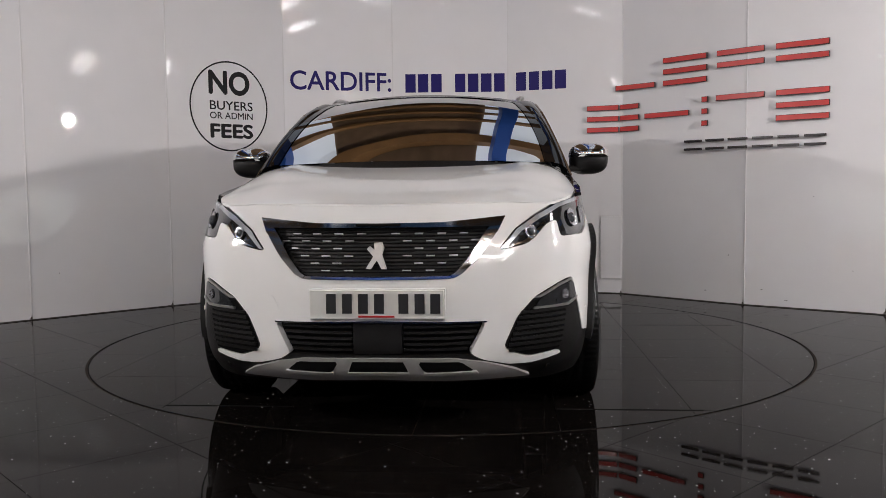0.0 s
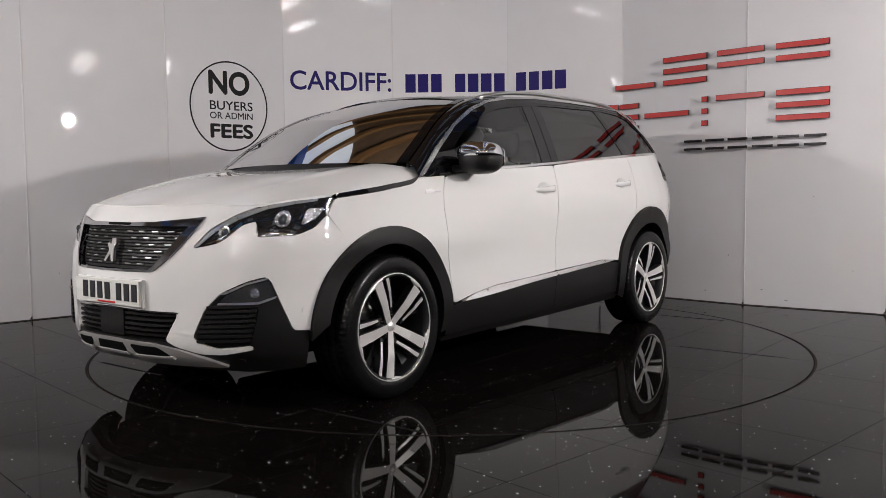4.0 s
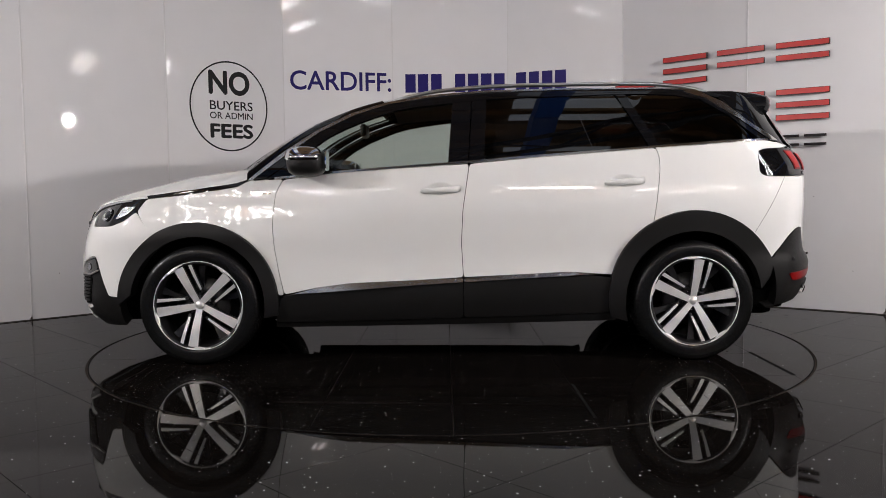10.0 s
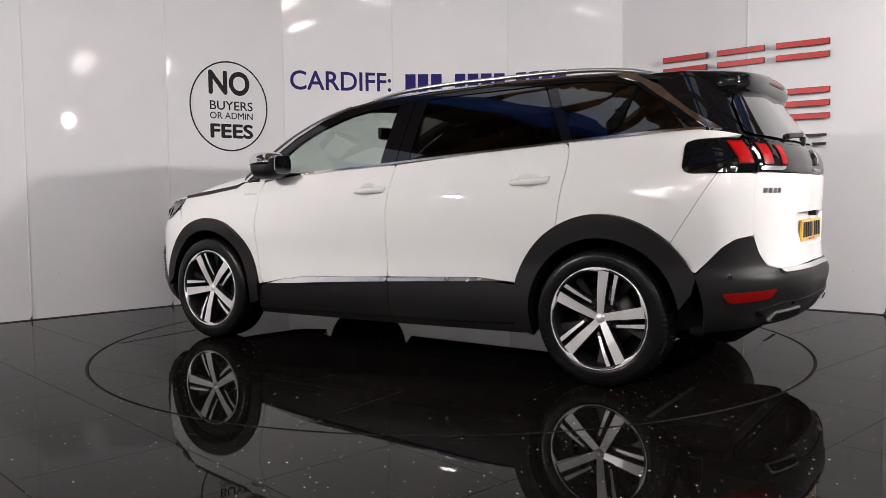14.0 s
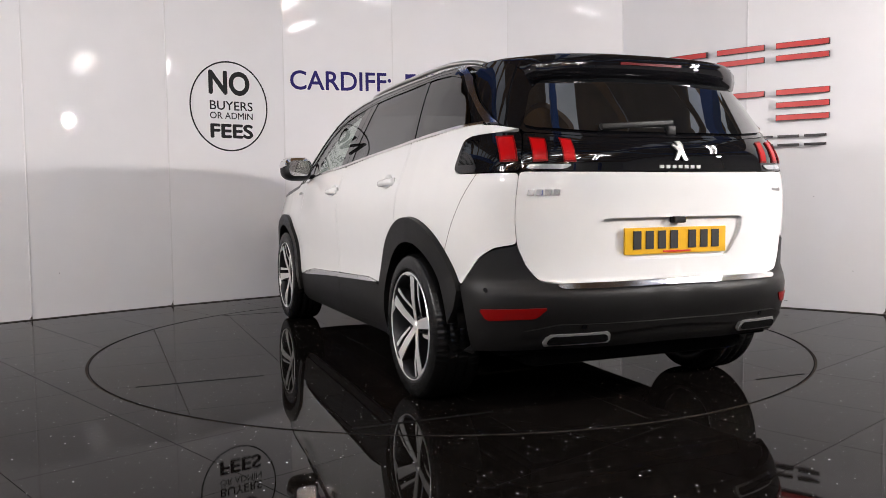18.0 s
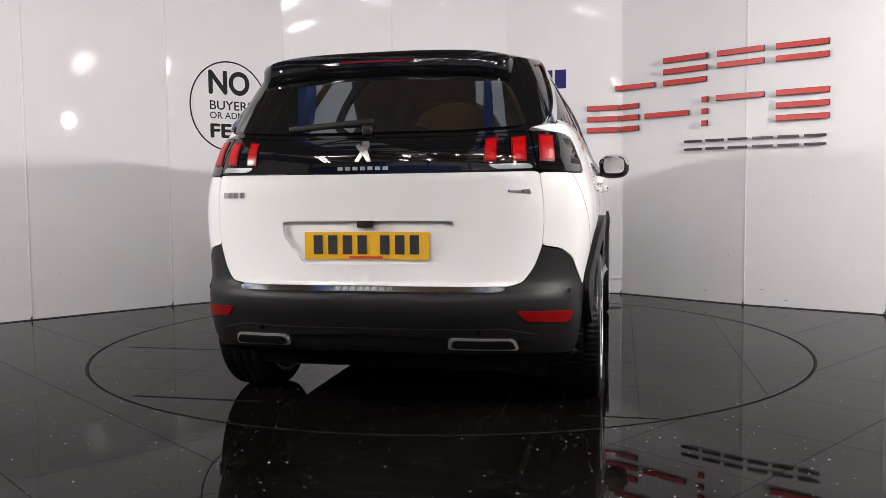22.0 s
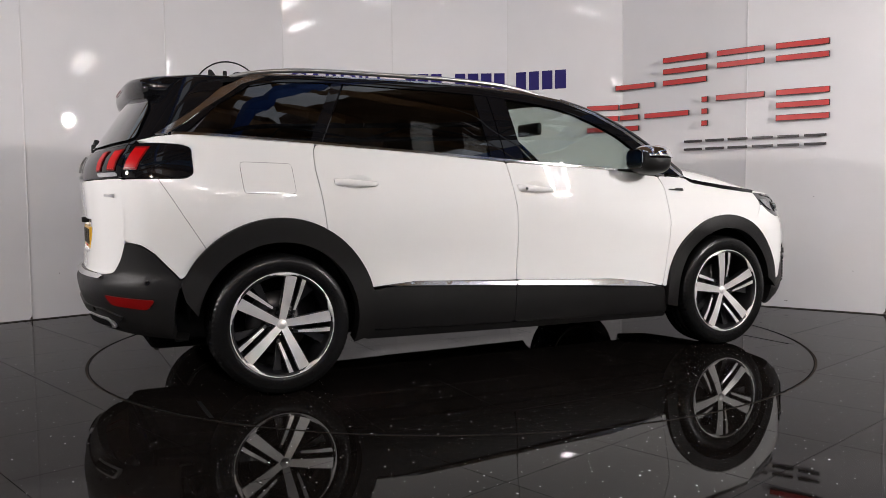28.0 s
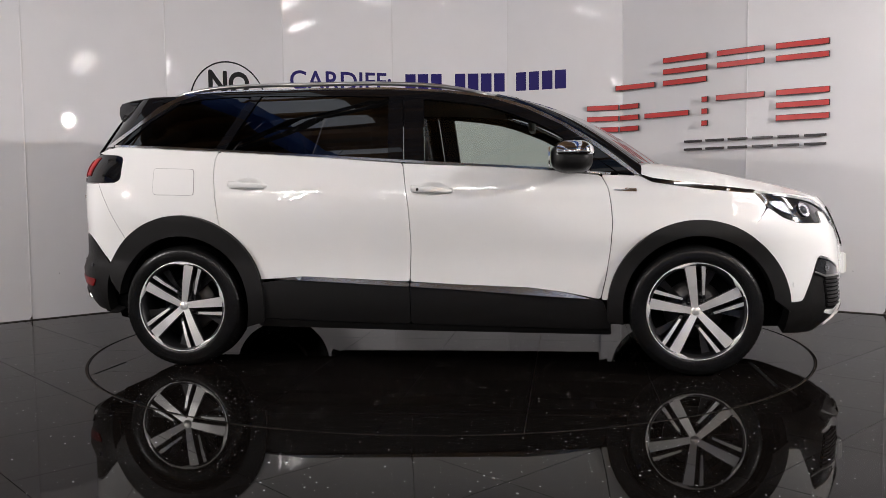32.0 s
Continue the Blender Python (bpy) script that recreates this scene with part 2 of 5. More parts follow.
tail = curve([(0.15, -2.02), (0.25, -2.12), (0.34, -2.22), (0.42, -2.26), (0.50, -2.285), (0.57, -2.283), (0.606, -2.257), (0.66, -2.249), (0.80, -2.245), (0.95, -2.25), (1.05, -2.255), (1.15, -2.24), (1.22, -2.19), (1.35, -2.10), (1.48, -2.01), (1.58, -1.94), (1.64, -1.90)])


PLAN = [(0.0, 1.0), (0.30, 0.985), (0.49, 0.925), (0.65, 0.868), (0.78, 0.80), (0.885, 0.69), (0.95, 0.55), (0.985, 0.33), (1.0, 0.0)]
FRONT_S = np.concatenate([[0], np.cumsum([math.hypot((b[0] - a[0]) * 0.89, (b[1] - a[1]) * 0.97) for a, b in zip(PLAN, PLAN[1:])])])
plan_y = curve(list(zip(FRONT_S, [p[0] for p in PLAN])))
plan_x = curve(list(zip(FRONT_S, [p[1] for p in PLAN])), True)
PLAN_R = [(0.0, 1.0), (0.35, 0.987), (0.58, 0.935), (0.70, 0.885), (0.80, 0.815), (0.90, 0.70), (0.955, 0.54), (0.985, 0.31), (1.0, 0.0)]
REAR_S = np.concatenate([[0], np.cumsum([math.hypot((b[0] - a[0]) * 0.88, (b[1] - a[1]) * 0.85) for a, b in zip(PLAN_R, PLAN_R[1:])])])
rear_y = curve(list(zip(REAR_S, [p[0] for p in PLAN_R])))
rear_x = curve(list(zip(REAR_S, [p[1] for p in PLAN_R])), True)
SF = float(FRONT_S[-1])
SR = SF + XF - XR
SEND = float(SR + REAR_S[-1])


def ramp(t):
    t = min(max(t, 0.0), 1.0)
    return t * t * (3 - 2 * t)


def shell(s, z):
    """The left half of the shell: s metres round from the nose, z up."""
    w = half_width(z)
    draw = 0.05 * ramp((z - 0.72) / 0.22)
    if s < SF:
        return Vector((XF + (nose(z) - XF) * plan_x(s), w * plan_y(s) * (1 - draw), z))
    if s < SR:
        x = XF + SF - s
        return Vector((x, w * (1 - draw * ramp((x - 0.25) / 0.9)), z))
    return Vector((XR + (tail(z) - XR) * rear_x(SEND - s), w * rear_y(SEND - s), z))


# ---- the stage wall: a fan of flat white sheets round the turntable ----
WALL = [(-5.6, -1.42), (-4.18, 0.21), (-3.32, 1.03), (-2.460, 1.828), (-1.571, 2.528), (-0.543, 2.83), (0.60, 2.83), (1.649, 2.417), (2.507, 1.543), (3.376, 0.891), (4.35, 0.20), (5.8, -0.95)]
WALL_TOP = 3.66


def wall_at(run):
    """The place and direction on the wall's foot, run metres from its left end at (-4.6, -0.35)."""
    run += math.dist(WALL[0], WALL[1]) + math.dist(WALL[1], WALL[2]) - 1.8827
    for a, b in zip(WALL, WALL[1:]):
        d = math.dist(a, b)
        if run <= d:
            u = ((b[0] - a[0]) / d, (b[1] - a[1]) / d)
            return (a[0] + u[0] * run, a[1] + u[1] * run), u
        run -= d
    return b, u


def on_wall(run, z, out=0.0, panel=None):
    (x, y), u = wall_at(run)
    return (x + u[1] * out, y - u[0] * out, z)


wall_back = tagged(new("wall_stage"), "curved stage wall of tall glossy white sheets with fine joints", "wall", kind="structure")
for a, b in zip(WALL, WALL[1:]):
    d = math.dist(a, b)
    u = ((b[0] - a[0]) / d, (b[1] - a[1]) / d)
    sheet = block(0.004, d - 0.004, 0.0, 0.018, 0.0, WALL_TOP, 0.002)
    m = Matrix(((u[0], -u[1], 0, a[0]), (u[1], u[0], 0, a[1]), (0, 0, 1, 0.004), (0, 0, 0, 1)))
    part("panel", *moved(sheet, m), M_WALL, wall_back, smooth=False)
    part("backing", *moved(block(-0.01, d + 0.01, 0.022, 0.08, 0, WALL_TOP), m), M_JOINT, wall_back, smooth=False)
    part("joint_strip", *moved(block(d - 0.006, d + 0.006, -0.0035, 0.012, 0.02, WALL_TOP, 0.002), m), M_JOINT, wall_back, smooth=False)
    part("foot_seal", *moved(block(0.0, d, -0.004, 0.004, -0.002, 0.0036), m), M_DIRT, wall_back, "grimy dark sealant line", smooth=False)
    stain = [(d - 0.02, 0.006), (d + 0.0, 0.006), (d - 0.003, 0.055), (d - 0.007, 0.025)]
    part("stain", *prism(stain, -0.0045, -0.001, lambda p, q, o: tuple(m @ Vector((p, o, q)))), M_DIRT, wall_back, smooth=False)

# scuffs and specks left by trolleys
for run, z, w, h in ((1.35, 0.42, 0.012, 0.006), (2.1, 0.36, 0.008, 0.008), (0.9, 0.30, 0.014, 0.004), (8.61, 0.42, 0.014, 0.009), (8.4, 0.10, 0.03, 0.006), (8.9, 0.14, 0.018, 0.005), (9.6, 0.33, 0.008, 0.006), (9.1, 0.06, 0.04, 0.005), (0.5, 0.85, 0.007, 0.007), (9.3, 0.92, 0.010, 0.005)):
    mark = [(run + w * 0.5 * math.cos(k * math.pi / 4) * (1 - 0.3 * (k % 2)), z + h * 0.5 * math.sin(k * math.pi / 4)) for k in range(8)]
    part("scuff", *prism(mark, 0.0003, 0.0012, on_wall), M_DIRT, wall_back, smooth=False)

# a small access hatch low in the wall
hatch = tagged(new("access_hatch"), "small white access hatch low in the stage wall", "hatch")
(hx, hy), hu = wall_at(7.43)
HM = Matrix(((hu[0], -hu[1], 0, hx), (hu[1], hu[0], 0, hy), (0, 0, 1, 0), (0, 0, 0, 1)))
part("door", *moved(block(-0.1, 0.095, -0.012, -0.001, 0.145, 0.74, 0.003), HM), M_WALL, hatch, smooth=False)
part("rim", *moved(joined(block(-0.108, -0.102, -0.01, -0.001, 0.137, 0.748), block(-0.1, 0.098, -0.008, -0.001, 0.137, 0.143), block(-0.1, 0.098, -0.008, -0.001, 0.742, 0.748)), HM), M_JOINT, hatch, smooth=False)


# ---- writing on the wall ----
def text_mesh(words, size=1.0):
    """Outline of a line of text as a flat mesh, from the built-in font, scaled to unit cap height."""
    cu = bpy.data.curves.new("writing", "FONT")
    cu.body, cu.extrude, cu.resolution_u = words, 0.0, 4
    ob = bpy.data.objects.new("writing", cu)
    scene.collection.objects.link(ob)
    me = bpy.data.meshes.new_from_object(ob.evaluated_get(bpy.context.evaluated_depsgraph_get()))
    vs, fs = [tuple(v.co) for v in me.vertices], [tuple(p.vertices) for p in me.polygons]
    bpy.data.objects.remove(ob)
    bpy.data.curves.remove(cu)
    bpy.data.meshes.remove(me)
    return vs, fs


def fat(mesh, grow):
    """Thickens the strokes of a flat text by laying shifted copies over one another."""
    return joined(*[([(x + dx, y + dy, z + k * 0.0002) for x, y, z in mesh[0]], mesh[1]) for k, (dx, dy) in enumerate(((0, 0), (grow, 0), (-grow, 0), (0, grow), (0, -grow), (grow * .7, grow * .7), (-grow * .7, grow * .7)))])


def wall_text(name, words, r0, r1, z0, z1, mat, parent, bold=0.0, out=0.004):
    vs, fs = text_mesh(words)
    if bold:
        vs, fs = fat((vs, fs), bold)
    x0, x1 = min(v[0] for v in vs), max(v[0] for v in vs)
    y0, y1 = min(v[1] for v in vs), max(v[1] for v in vs)
    put = [on_wall(r0 + (v[0] - x0) / (x1 - x0) * (r1 - r0), z0 + (v[1] - y0) / (y1 - y0) * (z1 - z0), out + v[2]) for v in vs]
    return part(name, put, fs, mat, parent, smooth=False)


fees = tagged(new("notice_sticker"), "round black outlined notice sticker reading NO BUYERS OR ADMIN FEES", "sticker")
ring_v, ring_f = [], []
for i in range(96):
    a = 2 * math.pi * i / 96
    for rad, o in ((0.366, 0.004), (0.378, 0.004), (0.378, 0.001), (0.366, 0.001)):
        ring_v.append(on_wall(3.635 + rad * math.cos(a), 1.792 + rad * 1.085 * math.sin(a), o))
for i in range(96):
    j = (i + 1) % 96
    for q in range(4):
        ring_f.append((i * 4 + q, i * 4 + (q + 1) % 4, j * 4 + (q + 1) % 4, j * 4 + q))
part("ring", ring_v, ring_f, M_VINYL, fees)
wall_text("word", "NO", 3.437, 3.836, 1.893, 2.115, M_VINYL, fees, 0.035)
wall_text("word", "BUYERS", 3.445, 3.862, 1.757, 1.840, M_VINYL, fees, 0.012)
wall_text("word", "OR ADMIN", 3.443, 3.860, 1.676, 1.737, M_VINYL, fees, 0.008)
wall_text("word", "FEES", 3.444, 3.862, 1.500, 1.633, M_VINYL, fees, 0.035)
town = tagged(new("wall_lettering"), "navy vinyl lettering reading CARDIFF beside a barred-out number", "lettering")
wall_text("word", "CARDIFF:", 4.25, 5.243, 1.985, 2.172, M_NAVY, town, 0.014)
for r0, r1 in ((5.385, 5.487), (5.510, 5.612), (5.640, 5.745), (5.878, 5.98), (6.005, 6.11), (6.135, 6.24), (6.265, 6.37), (6.487, 6.59), (6.62, 6.72), (6.75, 6.855), (6.88, 6.99)):
    outline = [(r0, 1.978), (r1, 1.978), (r1, 2.158), (r0, 2.158)]
    part("bar", *prism(outline, 0.001, 0.004, on_wall), M_NAVY, town, smooth=False)

# the raised red and black sign, drawn as plain bars in its colours
sign = tagged(new("raised_wall_sign"), "raised sign of plain red bars above a row of black bars", "sign")


def sign_bar(r0, r1, z0, z1, mat, lean=0.0):
    outline = [(r0, z0), (r1, z0), (r1 + lean, z1), (r0 + lean, z1)]
    part("bar", *prism(outline, 0.020, 0.0385, on_wall), M_SIGNSIDE, sign, smooth=False)
    inner = [(r0 + 0.004, z0 + 0.004), (r1 - 0.004, z0 + 0.004), (r1 + lean - 0.004, z1 - 0.004), (r0 + lean + 0.004, z1 - 0.004)]
    part("bar_face", *prism(inner, 0.037, 0.042, on_wall), mat, sign, smooth=False)
    part("standoff", *prism([((r0 + r1) / 2 - 0.006, (z0 + z1) / 2 - 0.006), ((r0 + r1) / 2 + 0.006, (z0 + z1) / 2 - 0.006), ((r0 + r1) / 2 + 0.006, (z0 + z1) / 2 + 0.006), ((r0 + r1) / 2 - 0.006, (z0 + z1) / 2 + 0.006)], 0.0, 0.021, on_wall), M_SIGNSIDE, sign, smooth=False)


for r0, r1, rows in ((7.47, 7.898, (0,)), (7.983, 8.408, (0, 1, 2)), (8.503, 8.906, (1, 2)), (8.997, 9.404, (1, 2))):
    for k in rows:
        z0 = 1.918 + 0.1 * k
        sign_bar(r0, r1, z0, z0 + 0.048, M_RED)
for r0, r1, rows in ((7.20, 7.50, (0, 1, 2)), (7.53, 7.73, (0, 1, 2)), (7.793, 8.24, (1,)), (8.364, 8.42, (0, 1, 2)), (8.498, 8.910, (2,)), (9.003, 9.412, (0, 1, 2))):
    for k in rows:
        z0 = 1.537 + 0.1025 * k
        sign_bar(r0, r1, z0, z0 + 0.048, M_RED)
for i in range(6):
    r0 = 8.198 + i * 0.2055
    for z0 in (1.330, 1.400):
        sign_bar(r0, r0 + 0.165, z0, z0 + 0.020, M_BLACKSIGN)

# ---- floor and turntable ----
RING = 2.239
TILE, TURN = 0.6, radians(43.5)
floor = part("floor", [(-14, -18, -0.008), (16, -18, -0.008), (16, 9, -0.008), (-14, 9, -0.008)], [(0, 1, 2, 3)], M_GROUT, None, smooth=False)
tagged(floor, "black polished floor tiles with bright flecks laid diagonally", "floor", kind="structure")
apron = part("apron", [(-14, -18, -0.004), (16, -18, -0.004), (16, -5.0, -0.004), (-14, -5.0, -0.004), (-14, 9, -0.004), (-5.0, 9, -0.004), (-5.0, -5.0, -0.004), (5.0, -5.0, -0.004), (16, 9, -0.004), (5.0, 9, -0.004)], [(0, 1, 2, 3), (3, 6, 5, 4), (7, 2, 8, 9)], M_TILE, floor, smooth=False)


def tile_mesh(square, keep, loops):
    v, t = triangulated(loops, keep, 0)
    n = len(v)
    vs = [(p.x, p.y, 0.0) for p in v] + [(p.x, p.y, -0.006) for p in v]
    fs = list(t)
    count = {}
    for a, b, c in t:
        for e in ((a, b), (b, c), (c, a)):
            count[e] = 1
    fs += [(a, a + n, b + n, b) for a, b in count if (b, a) not in count]
    return compact(vs, fs)


def tiles(parent, turn, off_a, off_b, reach, rad, outer):
    """Square tiles at a turn, cut along a circle: those outside it, or those within."""
    ca, sa = math.cos(turn), math.sin(turn)
    circle = [(rad * math.cos(2 * math.pi * i / 240), rad * math.sin(2 * math.pi * i / 240)) for i in range(240)]
    whole = None
    for i in range(-12, 12):
        for j in range(-12, 12):
            a0, b0, g = off_a + i * TILE, off_b + j * TILE, 0.0013
            sq = [(a0 + g, b0 + g), (a0 + TILE - g, b0 + g), (a0 + TILE - g, b0 + TILE - g), (a0 + g, b0 + TILE - g)]
            sq = [(a * ca - b * sa, a * sa + b * ca) for a, b in sq]
            mid = (sum(p[0] for p in sq) / 4, sum(p[1] for p in sq) / 4)
            far, near = max(math.hypot(*p) for p in sq), math.hypot(*mid) - 0.43
            if outer and (far < rad or not (-5.6 < mid[0] < 5.6 and -5.6 < mid[1] < 3.6)):
                continue
            if not outer and near > rad:
                continue
            if (outer and near > rad) or (not outer and far < rad):
                if whole is None:
                    local = [(p[0] - mid[0], p[1] - mid[1]) for p in sq]
                    ob = part("tile", *prism(local, -0.006, 0.0, lambda a, b, d: (a, b, d)), M_TILE, parent, smooth=False)
                    whole = ob.data
                else:
                    ob = new("tile", whole)
                    ob.parent = parent
                ob.location = (mid[0], mid[1], 0)
                continue
            arc = [p for p in circle]
            keep = (lambda p, s=sq: inside(p, s) and (math.hypot(*p) > rad) == outer)
            v, f = tile_mesh(sq, keep, [sq, arc])
            if f:
                part("tile", v, f, M_TILE, parent, smooth=False)


# the hall round the stage: closing walls, roof, purlins and portal frames
for name, pts in (("wall_hall_south", (-14, 16, -18.1, -18)), ("wall_hall_north", (-14, 16, 9, 9.1)), ("wall_hall_west", (-14.1, -14, -18, 9)), ("wall_hall_east", (16, 16.1, -18, 9))):
    tagged(part(name, *block(pts[0], pts[1], pts[2], pts[3], 0, 7.0), M_HALL, smooth=False), "plain grey hall wall", "wall", kind="structure")
roof_v = [(-14, -18, 5.6), (16, -18, 5.6), (16, -5, 7.2), (-14, -5, 7.2), (16, 9, 5.6), (-14, 9, 5.6)]
tagged(part("ceiling", roof_v + [(x, y, z + 0.1) for x, y, z in roof_v], [(0, 3, 2, 1), (3, 5, 4, 2), (6, 7, 8, 9), (9, 8, 10, 11)], M_ROOF, smooth=False), "brown boarded hall roof", "ceiling", kind="structure")


def roof_z(y):
    return 7.2 - 1.6 * abs(y + 5) / (13 if y < -5 else 14)


purlin = tagged(part("purlin", *block(-14, 16, -0.13, 0.13, -0.3, 0.0, 0.01), M_TIMBER, smooth=False), "long brown timber roof purlin", "beam", "roof purlins")
ys = (-16.5, -15.2, -13.9, -12.6, -11.3, -10.0, -8.7, -7.4, -6.1, -5.35, -4.65, -3.6, -2.3, -1.0, 0.3, 1.6, 2.9, 4.2, 5.5, 6.8)
for i, y in enumerate(ys):
    m = pose(0, y, roof_z(y) - 0.06)
    if i:
        copy_thing(purlin, m)
    else:
        purlin.matrix_basis = m
frame_mesh = joined(block(-0.16, 0.16, -17.9, -17.5, 0, 5.3, 0.01), block(-0.16, 0.16, 8.5, 8.9, 0, 5.3, 0.01), moved(block(-0.16, 0.16, -13.1, 0, -0.22, 0.22, 0.01), pose(0, -5, 6.62, -7.0)), moved(block(-0.16, 0.16, 0, 13.9, -0.22, 0.22, 0.01), pose(0, -5, 6.62, -6.5)))
portal = tagged(part("portal_frame", *frame_mesh, M_STEEL_BLUE, smooth=False), "blue painted steel portal frame of the hall", "frame", "hall portal frames")
for i, x in enumerate((-13.7, -8.7, -3.7, 1.3, 6.3, 11.3)):
    if i:
        copy_thing(portal, pose(x, 0, 0))
    else:
        portal.matrix_basis = pose(x, 0, 0)
tagged(part("crash_rail", *block(-14, 16, -17.95, -17.8, 2.2, 3.4, 0.02), M_STEEL_BLUE, smooth=False), "broad blue band along the hall's far wall", "rail")

gantry = tagged(new("gantry_beam"), "long pale blue painted steel beam across the hall", "beam")
part("web_plate", *block(-13.9, 15.9, -0.02, 0.02, -0.19, 0.19), M_GANTRY, gantry, smooth=False)
for z in (-0.2, 0.2):
    part("flange", *block(-13.9, 15.9, -0.11, 0.11, z - 0.012, z + 0.012, 0.003), M_GANTRY, gantry, smooth=False)
for x in (-13.7, -8.7, -3.7, 1.3, 6.3, 11.3):
    part("hanger", *block(x - 0.06, x + 0.06, -0.05, 0.05, 0.21, 0.98), M_GANTRY, gantry, smooth=False)
gantry.matrix_basis = pose(0, -6.2, 5.42)

# steel lattice girders crossing the hall askew under the roof
def girder_web(length, high, pitch):
    bars = []
    n = int(length / pitch)
    for i in range(n):
        x0, x1 = -length / 2 + i * pitch, -length / 2 + (i + 1) * pitch
        up = i % 2 == 0
        d = Vector((x1 - x0, 0, high if up else -high))
        m = Matrix.Translation((x0, 0, -high if up else 0)) @ Vector((1, 0, 0)).rotation_difference(d).to_matrix().to_4x4()
        bars.append(moved(block(0, d.length, -0.02, 0.02, -0.02, 0.02), m))
    return joined(*bars)


girder = tagged(new("lattice_girder"), "dark steel lattice girder under the hall roof", "girder", "hall girders")
part("top_chord", *block(-8, 8, -0.05, 0.05, -0.05, 0.05, 0.005), M_GIRDER, girder, smooth=False)
part("bottom_chord", *block(-8, 8, -0.05, 0.05, -0.75, -0.65, 0.005), M_GIRDER, girder, smooth=False)
part("web", *girder_web(16, 0.7, 0.8), M_GIRDER, girder, smooth=False)
for i, y in enumerate((-1.5, -5.0, -8.5)):
    m = pose(0.0, y, 5.95, 0, 0, 32)
    if i:
        copy_thing(girder, m)
    else:
        girder.matrix_basis = m

# strip lamps in pairs under the roof
lamp = tagged(new("strip_lamp"), "twin tube strip lamp hung under the hall roof", "lamp", "hall strip lamps")
part("housing", *block(-0.045, 0.045, -0.8, 0.8, -0.03, 0.05, 0.01), M_HOUSING, lamp, smooth=False)
part("hanger", *joined(block(-0.01, 0.01, -0.5, -0.48, 0.05, 0.42), block(-0.01, 0.01, 0.48, 0.5, 0.05, 0.42)), M_HOUSING, lamp, smooth=False)
for dx in (-0.085, 0.085):
    tube = part("tube", *block(dx - 0.025, dx + 0.025, -0.77, 0.77, -0.05, -0.004, 0.015), M_LAMP, lamp, "glowing tube")
lamps = [(x, -10.9, 0) for x in (-7.5, -4.0, 0.0, 4.0, 7.5)] + [(x, -10.0, 90) for x in (-6.0, -2.0, 2.0, 6.0)]
lamps += [(x, -12.5, 0) for x in (-4.5, 5.0)] + [(x, -15.6, 0) for x in (-6.0, -3.0, 4.5)]
for i, (x, y, turn) in enumerate(lamps):
    m = pose(x, y, roof_z(y) - 0.42, 0, 0, turn)
    if i:
        copy_thing(lamp, m)
    else:
        lamp.matrix_basis = m
# a few lamps hang low on long rods beside and behind the stage
low_lamp = None
for x, y, z, turn in ((4.42, -2.55, 3.3, 57), (3.75, -6.9, 3.35, 26), (-3.7, -6.3, 3.3, -27), (-4.7, -8.1, 3.3, -27)):
    if low_lamp is None:
        low_lamp = tagged(new("hanging_lamp"), "twin tube strip lamp on long rods", "lamp", "low strip lamps")
        part("housing", *block(-0.15, 0.15, -1.2, 1.2, 0.0, 0.06, 0.01), M_HOUSING, low_lamp, smooth=False)
        part("rod", *joined(block(-0.01, 0.01, -0.7, -0.68, 0.05, 3.8), block(-0.01, 0.01, 0.68, 0.7, 0.05, 3.8)), M_HOUSING, low_lamp, smooth=False)
        for dx in (-0.1, 0.1):
            part("tube", *block(dx - 0.016, dx + 0.016, -1.17, 1.17, -0.040, -0.014, 0.008), M_LOWLAMP, low_lamp, "glowing tube")
        low_lamp.matrix_basis = pose(x, y, z, 0, 0, turn)
    else:
        copy_thing(low_lamp, pose(x, y, z, 0, 0, turn))
for k in range(4):
    for y0, y1 in ((-17.5, -5.6), (-4.4, 8.5)):
        x0 = -9.1 + 5.0 * k
        rv = [(x, y, roof_z(y) - 0.03 - d) for d in (0, 0.02) for x in (x0, x0 + 1.6) for y in (y0, y1)]
        rooflight = part("rooflight", rv, [(0, 1, 3, 2), (4, 6, 7, 5), (0, 4, 5, 1), (2, 3, 7, 6), (0, 2, 6, 4), (1, 5, 7, 3)], M_ROOFLIGHT, smooth=False)
        tagged(rooflight, "long translucent rooflight letting daylight into the hall", "rooflight", "hall rooflights")
# two round floodlights on slim stands, one on each side in front of the stage
for x, y, lens in ((4.82, -3.05, M_FLOOD), (-4.9, -3.0, M_FLOOD_WEAK)):
    flood = tagged(new("flood_lamp"), "round black floodlight on a slim black stand", "lamp", "stage floodlights")
    part("head", *lathe([(0.0, 0.16), (0.09, 0.15), (0.12, 0.05), (0.118, -0.05), (0.108, -0.05), (0.108, 0.0)], 24), M_PLASTIC, flood)
    part("lens", *lathe([(0.0, -0.012), (0.06, -0.008), (0.10, 0.0)], 24), lens, flood, "glowing round lens")
    part("pole", *moved(lathe([(0.0, -2.29), (0.018, -2.29), (0.018, -0.1), (0.0, -0.1)], 10, "z"), pose(0, 0.05, 0)), M_PLASTIC, flood)
    part("base", *moved(lathe([(0.0, -2.35), (0.22, -2.35), (0.22, -2.33), (0.03, -2.29), (0, -2.29)], 20, "z"), pose(0, 0.05, 0)), M_PLASTIC, flood)
    flood.matrix_basis = pose(x, y, 2.35, 0, 0, math.degrees(math.atan2(1.0 - y, -math.copysign(2.0, x) - x)) + 90)


